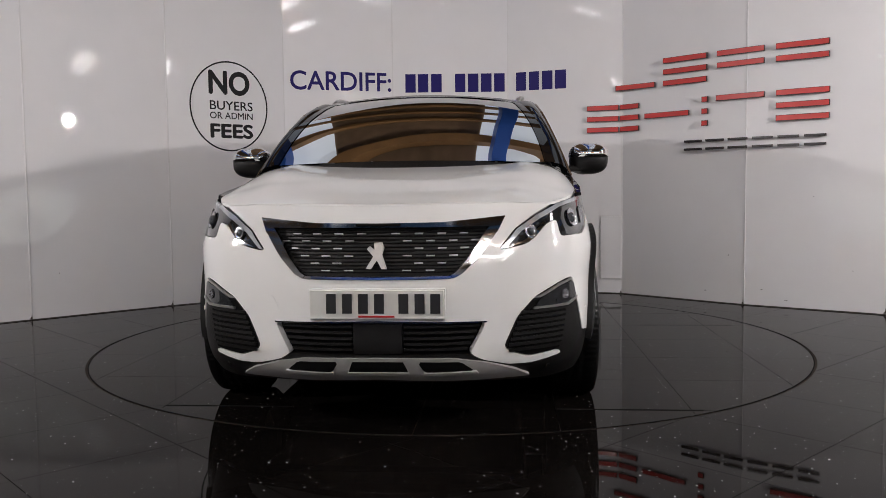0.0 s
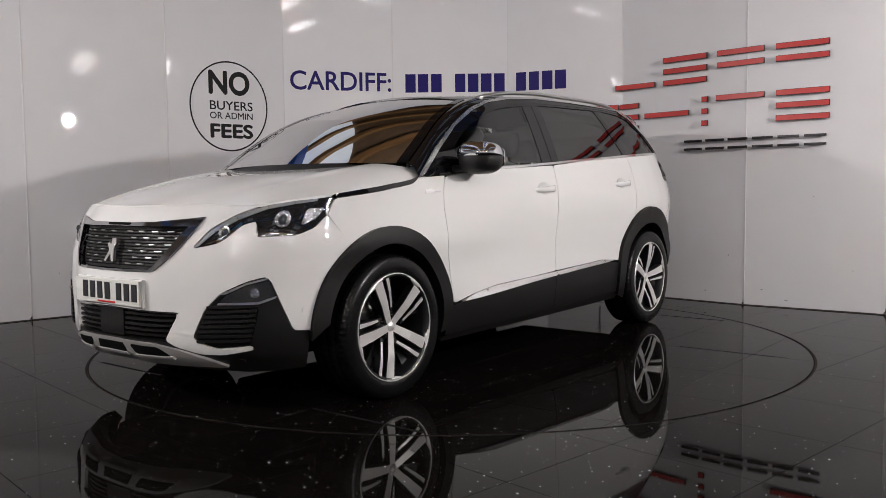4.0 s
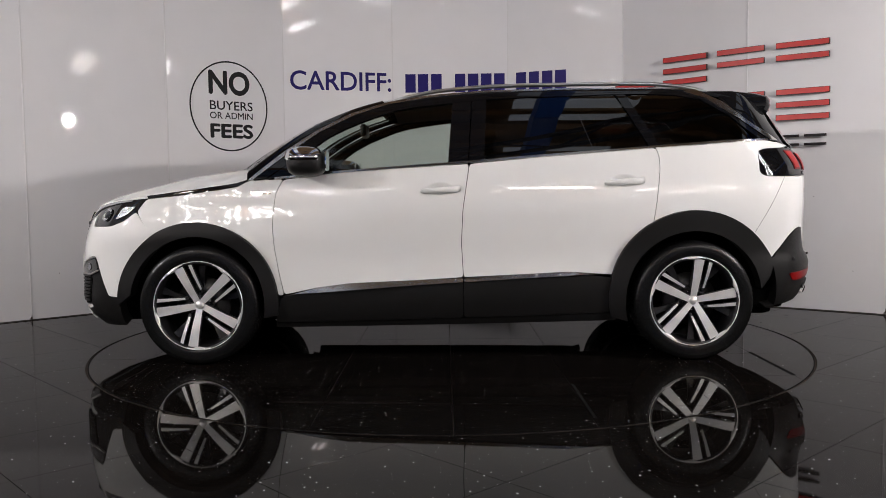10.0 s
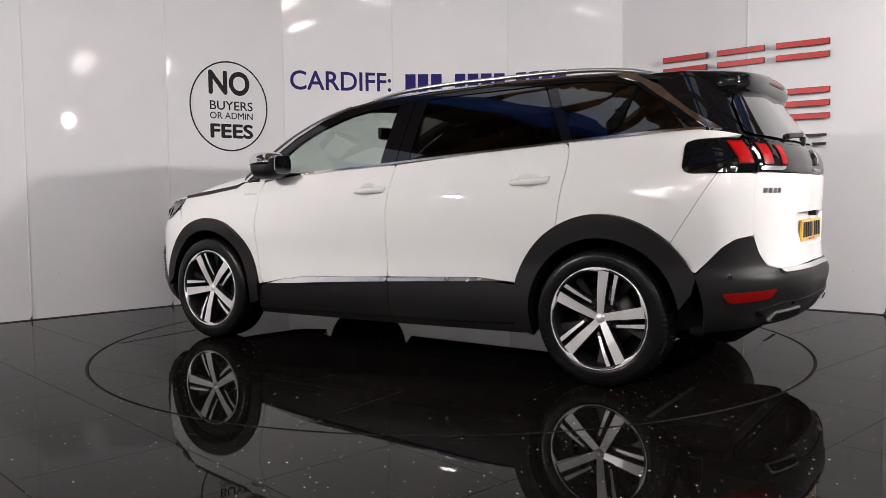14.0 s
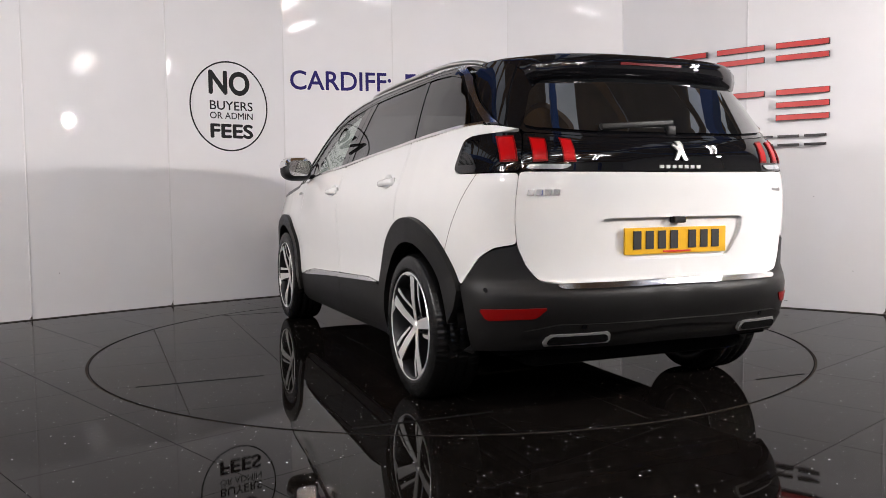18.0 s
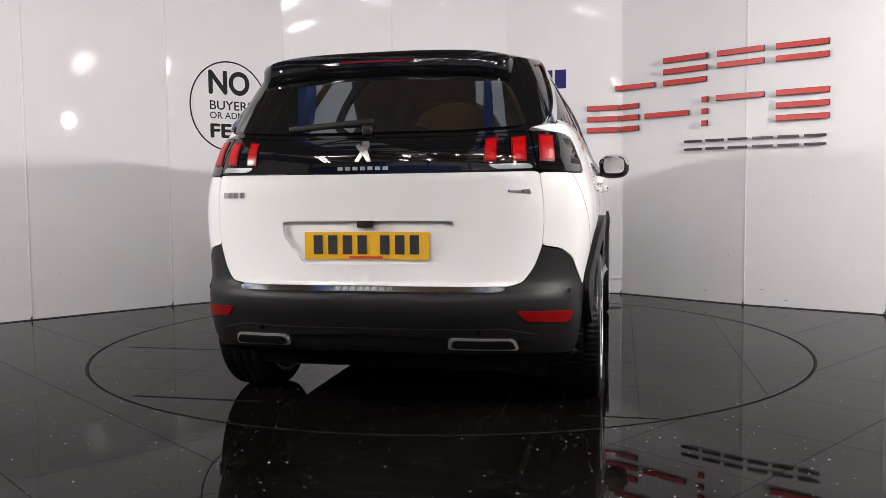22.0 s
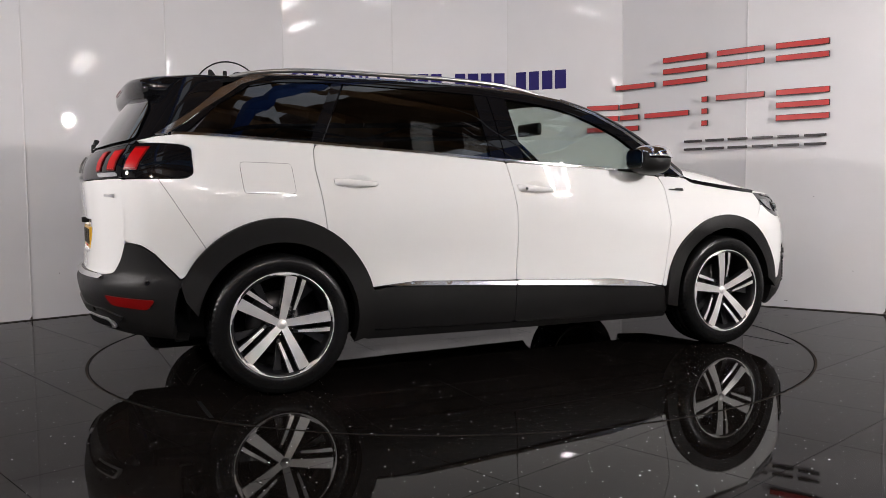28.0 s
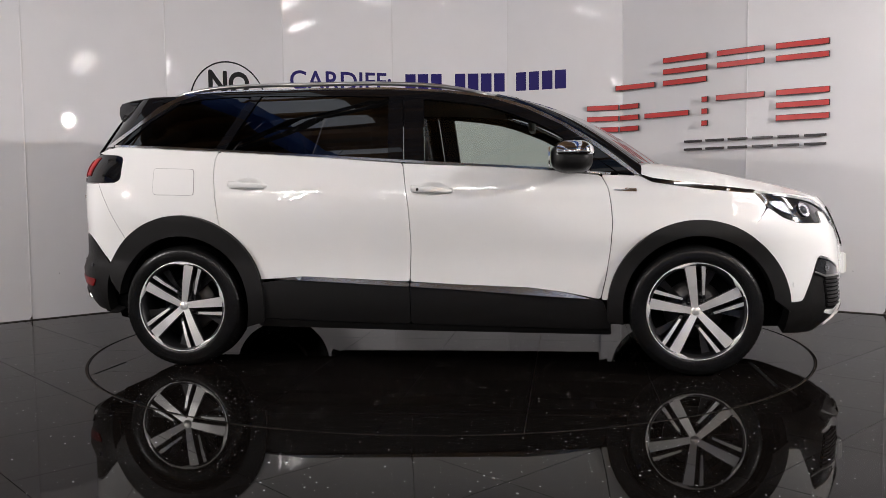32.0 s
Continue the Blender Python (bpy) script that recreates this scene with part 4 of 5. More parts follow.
# fog lamp pods: louvres below, lamp above
for sgn in (1, -1):
    turn = (lambda m: m) if sgn > 0 else (lambda m: mirrored(*m))
    pod = part("fog_pod", *turn(patch([(0.640, 0.552), (0.565, 0.480), (0.515, 0.372), (0.545, 0.352), (0.615, 0.330), (0.768, 0.345), (0.80, 0.50), (0.76, 0.52)], 0.001, 0.004, 0.04, 0, 1)), M_DARK, car)
    for i in range(8):
        z = 0.352 + i * 0.021
        s0 = 0.525 + max(0.0, z - 0.38) * 0.42
        s1 = 0.765 + (z - 0.34) * 0.18
        part("louvre", *turn(patch([(s0, z - 0.004), (s1, z + 0.004), (s1, z + 0.015), (s0, z + 0.007)], 0.008, 0.01, 0.05, 0, 0)), M_PLASTIC, pod)
    fog = part("fog_lamp", *turn(patch([(0.632, 0.520), (0.665, 0.554), (0.754, 0.593), (0.845, 0.612), (0.868, 0.545), (0.801, 0.525)], 0.006, 0.01, 0.03, 0, 1)), M_LAMPDARK, car, "dark fog lamp lens")
    part("chrome_lip", *turn(patch([(0.625, 0.512), (0.80, 0.515), (0.870, 0.538), (0.872, 0.546), (0.80, 0.524), (0.632, 0.521)], 0.012, 0.01, 0.03, 0, 0)), M_SILVER, fog)
    part("brow", *turn(patch([(0.632, 0.556), (0.66, 0.566), (0.754, 0.605), (0.835, 0.624), (0.835, 0.617), (0.754, 0.597), (0.66, 0.556)], 0.008, 0.01, 0.03, 0, 0)), M_SILVER, fog)
    lamp_dot = [(0.785 + 0.02 * math.cos(a), 0.562 + 0.02 * math.sin(a)) for a in np.linspace(0, 2 * math.pi, 16)[:-1]]
    part("bulb", *turn(patch(lamp_dot, 0.011, 0.005, 0.03, 0, 0)), M_LAMPBOWL, fog)
    head = part("headlight", *turn(patch(HEADLAMP, -0.006, 0.02, 0.035, 0.002, 1)), M_LAMPDARK, car, "dark headlight with bright lamp units")
    for k, (q0, q1) in enumerate(((0, 1), (1, 2), (2, 3), (3, 4), (4, 5))):
        up = [(0.484, 0.752), (0.560, 0.829), (0.664, 0.885), (0.790, 0.930), (0.91, 0.947), (1.02, 0.955)]
        dn = [(0.508, 0.755), (0.582, 0.818), (0.676, 0.866), (0.796, 0.911), (0.91, 0.930), (1.02, 0.942)]
        part("running_light", *turn(patch([up[q0], up[q1], dn[q1], dn[q0]], 0.001, 0.004, 0.03, 0.0015, 0)), M_LED, head, "clear running light strip")
    part("chrome_divider", *turn(patch([(0.530, 0.762), (0.600, 0.775), (0.640, 0.798), (0.70, 0.852), (0.69, 0.858), (0.63, 0.806), (0.590, 0.784)], 0.001, 0.004, 0.03, 0, 0)), M_CHROME, head)
    for cs, cz, r in ((0.622, 0.816, 0.026), (0.872, 0.868, 0.036)):
        def bowl(s, z, cs=cs, cz=cz, r=r):
            q = ((s - cs) / r) ** 2 + ((z - cz) / r) ** 2
            return shell(s, z) + shell_normal(s, z) * (0.004 - 0.006 * max(0.0, 1 - q))

        def ball(s, z, cs=cs, cz=cz, r=r * 0.58):
            q = ((s - cs) / r) ** 2 + ((z - cz) / r) ** 2
            return shell(s, z) + shell_normal(s, z) * (0.001 + 0.012 * max(0.0, 1 - q) ** 0.5)
        ring_line = [(cs + r * math.cos(a), cz + r * math.sin(a)) for a in np.linspace(0, 2 * math.pi, 25)[:-1]]
        lens_line = [(cs + r * 0.58 * math.cos(a), cz + r * 0.58 * math.sin(a)) for a in np.linspace(0, 2 * math.pi, 21)[:-1]]
        part("reflector", *turn(patch(ring_line, 0, 0.004, 0.008, 0, 0, surf=bowl)), M_LAMPBOWL, head)
        part("lens", *turn(patch(lens_line, 0, 0.002, 0.006, 0, 0, surf=ball)), M_LAMPBALL, head)
    part("side_reflector", *turn(patch([(0.955, 0.838), (1.03, 0.868), (1.078, 0.915), (0.98, 0.912)], 0.0, 0.004, 0.03, 0, 1)), M_LAMPBOWL, head)
    for cs, cz in ((0.99, 0.480), (0.716, 0.268)):
        dot = [(cs + 0.011 * math.cos(a), cz + 0.011 * math.sin(a)) for a in np.linspace(0, 2 * math.pi, 14)[:-1]]
        part("parking_sensor", *turn(patch(dot, 0.003, 0.004, 0.03, 0, 0)), M_PAINT if cz > 0.4 else M_PLASTIC, car)
# tow-eye cover line
cover = [(-0.47, 0.575), (-0.44, 0.575), (-0.41, 0.525), (-0.42, 0.513), (-0.46, 0.513)]
part("tow_cover", *mirrored(*patch([(-a, b) for a, b in cover], 0.0015, 0.003, 0.03, 0, 1)), M_PAINT, car)

# --- number plates, their characters as plain bars ---
plate = part("number_plate", *moved(block(-0.006, 0.006, -0.26, 0.26, -0.0555, 0.0555, 0.002), pose(2.346, 0, 0.548)), M_PLATEW, car, "white number plate with black bars", smooth=False)
rear_plate = part("number_plate", *moved(block(-0.006, 0.006, -0.26, 0.26, -0.0555, 0.0555, 0.002), pose(-2.232, 0, 0.765)), M_PLATEY, car, "yellow number plate with black bars", smooth=False)
for px, pz, own in ((2.354, 0.552, plate), (-2.240, 0.769, rear_plate)):
    for y in (-0.188, -0.126, -0.064, -0.002, 0.092, 0.154, 0.214):
        yy = y if px < 0 else -y
        part("bar", *block(px - 0.002, px + 0.002, -yy - 0.019 + 0.013, -yy + 0.019 + 0.013, pz - 0.038, pz + 0.038), M_INK, own, smooth=False)
    part("dealer_bar", *block(px - 0.002, px + 0.002, -0.07, 0.07, pz - 0.053, pz - 0.046), M_RED, own, smooth=False)
part("plate_holder", *block(2.322, 2.339, -0.266, 0.266, 0.486, 0.610, 0.004), M_PAINT, car, smooth=False)

# --- bonnet, windscreen, roof ---
hood_c = curve([(1.08, 1.134), (1.15, 1.128), (1.39, 1.099), (1.66, 1.060), (1.87, 1.020), (2.0, 0.990), (2.1, 0.963), (2.2, 0.928)])
hood_e = curve([(1.08, 1.062), (1.19, 1.042), (1.41, 1.008), (1.70, 0.976), (1.87, 0.955), (1.95, 0.943), (2.1, 0.920), (2.2, 0.905)])
hood_w = curve([(1.08, 0.785), (1.19, 0.808), (1.41, 0.818), (1.70, 0.800), (1.87, 0.770), (2.04, 0.705), (2.2, 0.630)])


def grid(nu, nv, f):
    vs = [f(u / nu, v / nv) for u in range(nu + 1) for v in range(nv + 1)]
    fs = [(u * (nv + 1) + v, u * (nv + 1) + v + 1, (u + 1) * (nv + 1) + v + 1, (u + 1) * (nv + 1) + v) for u in range(nu) for v in range(nv)]
    return vs, fs


def thickened(mesh, t):
    """Closes a sheet by a second skin below and a rim."""
    vs, fs = mesh
    n = len(vs)
    bottom = [(v[0], v[1], v[2] - t) for v in vs]
    count = {}
    for f in fs:
        for a, b in zip(f, f[1:] + f[:1]):
            count[(a, b)] = 1
    rim = [(a, b) for a, b in count if (b, a) not in count]
    out_v, out_f = list(vs) + bottom, list(fs) + [tuple(i + n for i in reversed(f)) for f in fs]
    for a, b in rim:
        k = len(out_v)
        out_v += [vs[b], vs[a], bottom[a], bottom[b]]
        out_f.append((k, k + 1, k + 2, k + 3))
    return out_v, out_f


hood_lip = curve([(0, 0.929), (0.227, 0.933), (0.548, 0.936), (0.755, 0.934), (0.81, 0.942)])


def hood_base(x, b):
    c, e = hood_c(x), hood_e(x)
    return Vector((x, b * hood_w(x), c - (c - e) * abs(b) ** (3.6 + 9 * ramp((1.8 - x) / 0.6))))


def hood_at(a, b):
    b = math.sin((2 * b - 1) * math.pi / 2)
    sgn = -1 if b < 0 else 1
    lip = shell(abs(b) * 0.81, hood_lip(abs(b) * 0.81))
    x1 = 1.30 - 0.215 * abs(b) ** 3 - 0.05 * abs(b) ** 12
    p = hood_base(lip.x + (x1 - lip.x) * a, b)
    fix = Vector((lip.x, sgn * lip.y, lip.z)) - hood_base(lip.x, b)
    p += fix * (1 - a) ** 7
    p.z += 0.008 * math.exp(-((abs(b) - 0.72) / 0.08) ** 2) * min(1, a * 3)
    return tuple(p)


part("bonnet", *thickened(grid(28, 40, hood_at), 0.012), M_PAINT, car, "white bonnet")
strip = side((1.71, 0.958), (1.56, 0.973), (1.424, 0.988), (1.30, 1.004), (1.196, 1.023), (1.155, 1.045), (1.132, 1.064), (1.197, 1.043), (1.30, 1.027), (1.425, 1.010), (1.56, 0.994), (1.72, 0.974))
pair("bonnet_side_strip", patch(strip, 0.003, 0.03, 0.03, 0, 0), M_GLOSS, "gloss black strip along the bonnet")

edge_x = curve([(0, 1.135), (0.18, 0.996), (0.45, 0.785), (0.72, 0.575), (1, 0.38)])
edge_z = curve([(0, 1.125), (0.18, 1.228), (0.45, 1.368), (0.72, 1.462), (1, 1.522)])
edge_y = curve([(0, 0.750), (0.18, 0.725), (0.45, 0.670), (0.72, 0.615), (1, 0.565)])


def screen_at(a, b):
    b = 2 * b - 1
    x, y, z = edge_x(a), edge_y(a), edge_z(a)
    return (x + (1 - b * b) * (0.15 * (1 - a) + 0.03), b * y, z + (1 - b * b) * (0.012 + 0.03 * a))


part("windscreen", *grid(18, 24, lambda a, b: screen_at(a, 1 - b)), G_SCREEN, car, "clear windscreen")
part("cowl", *grid(2, 24, lambda a, b: (screen_at(0, 1 - b)[0] + 0.06 * (1 - a) - 0.0 * b, screen_at(0, 1 - b)[1] * (0.985 - 0.02 * (1 - a)), screen_at(0, 1 - b)[2] - 0.036 - 0.035 * (2 * b - 1) ** 4 + 0.035 * a)), M_PLASTIC, car)
part("screen_band", *grid(3, 24, lambda a, b: tuple(Vector(screen_at(0.94 + 0.06 * a, 1 - b)) + Vector((0.003, 0, 0.004)))), M_GLOSS, car)
for sgn in (0, 1):
    part("screen_band", *grid(18, 2, lambda a, b: tuple(Vector(screen_at(a, (1 - 0.035 * b) if sgn else 0.035 * (1 - b))) + Vector((0.003, 0, 0.003)))), M_GLOSS, car)
top_keys = curve([((1.14 - x), z) for x, z in TOP_OUT])


def pillar_at(a, b):
    x = 1.14 - (1.14 - 0.35) * a
    z = top_keys(1.14 - x)
    o = shell(s_of(x, z), z)
    q = Vector((edge_x(a), edge_y(a), edge_z(a)))
    n = q.lerp(o, b)
    return (n.x + 0.006 * math.sin(math.pi * b), n.y + 0.01 * math.sin(math.pi * b), n.z + 0.012 * math.sin(math.pi * b))


pair("a_pillar", grid(20, 5, pillar_at), M_GLOSS, "gloss black windscreen pillar")
roof_c = curve([(-1.70, 1.588), (-1.3, 1.604), (-0.8, 1.609), (-0.3, 1.604), (0.1, 1.588), (0.40, 1.562)])
roof_e = curve([(-1.70, 1.535), (-1.55, 1.560), (-1.23, 1.583), (-0.72, 1.585), (-0.25, 1.576), (0.09, 1.550), (0.40, 1.508)])


def roof_at(a, b):
    b = 2 * b - 1
    x = 0.40 + 0.02 * (1 - b * b) - (0.40 + 1.70) * a
    w = shell(s_of(x, roof_e(x)), roof_e(x)).y + 0.001
    if x > 0.0:
        w = w + (0.565 - w) * (x / 0.42) ** 3
    return (x, -b * w, roof_c(x) - (roof_c(x) - roof_e(x)) * abs(b) ** 3)


part("roof", *thickened(grid(30, 24, roof_at), 0.02), M_GLOSS, car, "gloss black roof")
rail_x = np.linspace(0.30, -1.58, 26)
rv, rf = [], []
for i, x in enumerate(rail_x):
    u = i / 25
    z = roof_e(x) + 0.008 + 0.022 * min(1.0, 7 * min(u + 0.002, 1.002 - u)) ** 0.6
    y = 0.600 - 0.03 * (1 - min(1.0, 5 * min(u, 1 - u)))
    for q in range(8):
        a = 2 * math.pi * q / 8
        rv.append((x, y + 0.017 * math.cos(a), z + 0.012 * math.sin(a)))
rf = [(k * 8 + (q + 1) % 8, k * 8 + q, (k + 1) * 8 + q, (k + 1) * 8 + (q + 1) % 8) for k in range(25) for q in range(8)] + [tuple(range(8)), tuple(range(207, 199, -1))]
pair("roof_rail", (rv, rf), M_SILVER, "satin silver roof rail")

# --- side windows ---
belt_z = curve([(-x, z) for x, z in BELT])
top_z = curve([(-x, z) for x, z in TOP_IN])


def win(x):
    return belt_z(-x) + 0.012, top_z(-x) - 0.012


def strip_between(xs, low, high):
    return side(*[(x, low(x)) for x in xs], *[(x, high(x)) for x in reversed(list(xs))])


front_glass = side((0.80, belt_z(-0.80) + 0.010), (0.4, win(0.4)[0]), (0.0, win(0.0)[0]), (-0.025, win(-0.02)[0]), (-0.055, win(-0.055)[1]), (0.05, win(0.05)[1]), (0.29, win(0.29)[1]), (0.48, win(0.48)[1]), (0.68, win(0.68)[1]), (0.80, win(0.80)[1] - 0.004))
rear_glass = side((-0.225, win(-0.225)[0]), (-0.6, win(-0.6)[0]), (-1.03, win(-1.03)[0]), (-1.175, win(-1.17)[0]), (-1.03, 1.50), (-1.0, win(-1.0)[1]), (-0.7, win(-0.7)[1]), (-0.245, win(-0.245)[1]))
quarter_glass = side((-1.235, win(-1.235)[0]), (-1.5, win(-1.5)[0]), (-1.80, win(-1.8)[0]), (-1.68, 1.405), (-1.50, 1.512), (-1.36, 1.538), (-1.12, 1.545), (-1.075, 1.535))
pair("front_side_window", patch(front_glass, -0.002, 0.004, 0.06, 0, 1), G_CLEAR, "lightly tinted side window")
pair("rear_side_window", patch(rear_glass, -0.002, 0.004, 0.06, 0, 1), G_DARK, "dark privacy glass")
pair("quarter_window", patch(quarter_glass, -0.002, 0.004, 0.06, 0, 1), G_DARK, "dark privacy glass")
pair("b_pillar", patch(side((-0.02, win(0)[0]), (-0.132, win(-0.13)[0]), (-0.16, win(-0.16)[1] + 0.006), (-0.05, win(-0.05)[1] + 0.006)), 0.001, 0.03, 0.05, 0, 0), M_GLOSS)
pair("b_pillar", patch(side((-0.138, win(-0.14)[0]), (-0.225, win(-0.22)[0]), (-0.25, win(-0.25)[1] + 0.006), (-0.166, win(-0.17)[1] + 0.006)), 0.001, 0.03, 0.05, 0, 0), M_GLOSS)
pair("c_pillar", patch(side((-1.178, win(-1.18)[0]), (-1.238, win(-1.24)[0]), (-1.072, 1.545), (-1.015, 1.545)), 0.001, 0.03, 0.05, 0, 0), M_GLOSS)
pair("mirror_triangle", patch(side((1.02, belt_z(-1.02) + 0.008), (0.79, belt_z(-0.79) + 0.008), (0.79, 1.235), (0.87, 1.178)), 0.001, 0.03, 0.05, 0, 0), M_GLOSS)
xs = [0.80, 0.68, 0.58, 0.48, 0.38, 0.29, 0.17, 0.05, -0.1, -0.25, -0.5, -0.72, -0.95, -1.16, -1.36, -1.50]
pair("window_frame", patch(strip_between(xs, lambda x: top_z(-x) - 0.014, lambda x: top_z(-x) + 0.006), 0.003, 0.02, 0.05, 0, 0), M_GLOSS)
out_line = [(a[0] * 0.97 + b[0] * 0.03, a[1] * 0.97 + b[1] * 0.03) for a, b in zip(TOP_OUT, TOP_IN)]
in_line = [(a[0] * 0.68 + b[0] * 0.32, a[1] * 0.68 + b[1] * 0.32) for a, b in zip(TOP_OUT, TOP_IN)]
blade_line = [(a[0] + (b[0] - a[0]) * k, a[1] + (b[1] - a[1]) * k) for a, b, k in zip(TOP_OUT, TOP_IN, [0.5] * 9 + [0.6, 0.66, 0.56, 0.46])]
pair("window_surround", patch(side(*out_line[:10], *reversed(in_line[:10])), 0.009, 0.014, 0.03, 0, 0), M_WINDOWLINE, "bright window surround")
pair("window_surround", patch(side(*out_line[9:], *reversed(blade_line[9:])), 0.009, 0.014, 0.03, 0, 0), M_BRIGHT, "broad bright blade at the rear pillar")
pair("drip_edge", patch(side(*in_line, *reversed(TOP_IN)), 0.004, 0.02, 0.03, 0, 0), M_GLOSS)
bx = [0.98, 0.8, 0.61, 0.4, 0.28, 0.05, -0.14, -0.35, -0.56, -0.8, -1.02, -1.22, -1.45, -1.69, -1.89]
pair("belt_trim", patch(strip_between(bx, lambda x: belt_z(-x) - 0.001, lambda x: belt_z(-x) + 0.011), 0.007, 0.012, 0.04, 0, 0), M_BRIGHT, "bright strip under the windows")

# --- tail ---
gate = tailed(*GATE) + tailed((0.0, 0.690), (0.265, 0.692), (0.346, 0.80), (0.353, 0.862), (0.0, 0.864), (0.0, 1.050), (0.4, 1.052))
part("tailgate", *whole(patch(gate, 0, 0.035, 0.045, 0.0004, lip=0.0)), M_PAINT, car, "white tailgate")
part("plate_recess", *whole(patch(tailed((0.0, 0.690), (0.265, 0.692), (0.346, 0.80), (0.353, 0.862), (0.0, 0.864)), -0.022, 0.0, 0.05, 0, 0)), M_PAINT, car)
part("tailgate_camera", *block(-2.262, -2.225, -0.03, 0.03, 0.838, 0.866, 0.005), M_PLASTIC, car, smooth=False)
rear_bumper = arc_side(ARCH_R, 154, 190) + tailed((0.98, 0.295), (0.6, 0.325), (0.0, 0.335), (0.0, 0.605)) + tailed(*[(r - 0.001, z - 0.003) for r, z in reversed(GATE[3:-1])]) + tailed((0.705, 0.757), (0.80, 0.742), (0.87, 0.702), (0.95, 0.622), (1.0, 0.579))
part("rear_bumper", *whole(patch(rear_bumper, 0.002, 0.06)), M_PLASTIC, car, "black grained rear bumper")
part("bumper_strip", *whole(patch(tailed((0.0, 0.600), (0.53, 0.596), (0.565, 0.591), (0.545, 0.576), (0.0, 0.579)), 0.014, 0.015, 0.03, 0, 1)), M_BRIGHT, car, "bright loading strip")
part("bumper_fold", *whole(patch(tailed((0.0, 0.440), (0.55, 0.438), (0.70, 0.405), (0.66, 0.385), (0.0, 0.418)), 0.012, 0.012, 0.04, 0, 1)), M_PLASTIC, car)
for sgn in (1, -1):
    turn = (lambda m: m) if sgn > 0 else (lambda m: mirrored(*m))
    part("rear_reflector", *turn(patch(tailed((0.895, 0.490), (0.60, 0.507), (0.645, 0.462), (0.85, 0.444)), 0.006, 0.008, 0.04, 0, 1)), M_REFLECTOR, car, "red reflector")
    tip = part("exhaust_trim", *turn(patch(tailed((0.592, 0.398), (0.336, 0.406), (0.327, 0.360), (0.613, 0.350)), 0.016, 0.03, 0.04, 0, 1)), M_SATIN, car, "chrome exhaust trim")
    # dark patch on the closed trim, painting the shade inside the pipe mouth
    part("opening_shade", *turn(patch(tailed((0.580, 0.391), (0.348, 0.398), (0.342, 0.368), (0.598, 0.359)), 0.023, 0.004, 0.04, 0, 1)), M_DARK, tip)
    for r, z in ((0.86, 0.570), (0.45, 0.43)):
        dot = [(r + 0.010 * math.cos(a), z + 0.010 * math.sin(a)) for a in np.linspace(0, 2 * math.pi, 14)[:-1]]
        part("parking_sensor", *turn(patch(tailed(*dot), 0.016 if z < 0.5 else 0.006, 0.004, 0.03, 0, 0)), M_GLOSS, car)
    lampside = part("tail_lamp", *turn(patch(tailed(*LAMP_R, (0.716, 1.058), (1.03, 1.055)), 0.002, 0.02, 0.04, 0.001, 1)), M_GLOSS, car, "gloss black tail lamp with red claws")
    for k in range(14):
        r0 = 0.925 + 0.0085 * k
        z0, z1 = 1.09 + 0.0, 1.195 - 0.03 * max(0, k - 8) / 6
        part("rib", *turn(patch(tailed((r0, z0), (r0 + 0.003, z0), (r0 + 0.003, z1), (r0, z1)), 0.004, 0.003, 0.06, 0, 0)), M_GLOSS, lampside)
    for k, pts in enumerate((((0.840, 1.203), (0.757, 1.204), (0.728, 1.097), (0.803, 1.095)), ((0.692, 1.195), (0.622, 1.188), (0.605, 1.096), (0.666, 1.094)), ((0.564, 1.190), (0.511, 1.183), (0.488, 1.092), (0.540, 1.093)))):
        part("red_claw", *turn(patch(tailed(*pts), 0.006, 0.004, 0.03, 0, 0)), M_REFLECTOR, lampside, "bright red lamp claw")
        # smaller brighter piece puts a lit middle into each claw
        core = [(r * 0.8 + sum(q[0] for q in pts) * 0.05, z * 0.84 + sum(q[1] for q in pts) * 0.04) for r, z in pts]
        part("glowing_core", *turn(patch(tailed(*core), 0.008, 0.003, 0.03, 0, 0)), M_LENS, lampside)
    part("reversing_lamp", *turn(patch(tailed((0.69, 1.066), (0.68, 1.086), (0.50, 1.083), (0.53, 1.064)), 0.006, 0.004, 0.04, 0, 1)), M_LED, lampside)
black_panel = tailed((0.718, 1.219), (0.401, 1.196), (0.0, 1.194), (0.0, 1.053), (0.4, 1.055), (0.714, 1.059))
part("tailgate_panel", *whole(patch(black_panel, 0.001, 0.02)), M_GLOSS, car, "gloss black panel between the tail lamps")
upper = side((-1.62, 1.52), (-1.66, 1.488), (-1.815, 1.357), (-1.965, 1.258)) + tailed((0.722, 1.236), (0.718, 1.223), (0.401, 1.199), (0.0, 1.198), (0.0, 1.56)) + side((-1.66, 1.56))
rear_window = tailed((0.0, 1.216), (0.40, 1.218), (0.66, 1.236), (0.715, 1.250), (0.69, 1.40), (0.62, 1.455), (0.40, 1.470), (0.0, 1.468))
part("tailgate_frame", *whole(patch(upper, -0.004, 0.02, 0.05, 0.001, 1)), M_GLOSS, car, "gloss black tailgate frame")
part("rear_window", *whole(patch(rear_window, 0.006, 0.004, 0.05, 0, 1)), material("tinted_rear_glass", (0.006, 0.0065, 0.007), 0.0, spec=1.0, coat=1.0, coat_rough=0.0, grain=0.05), car, "dark tinted rear window")


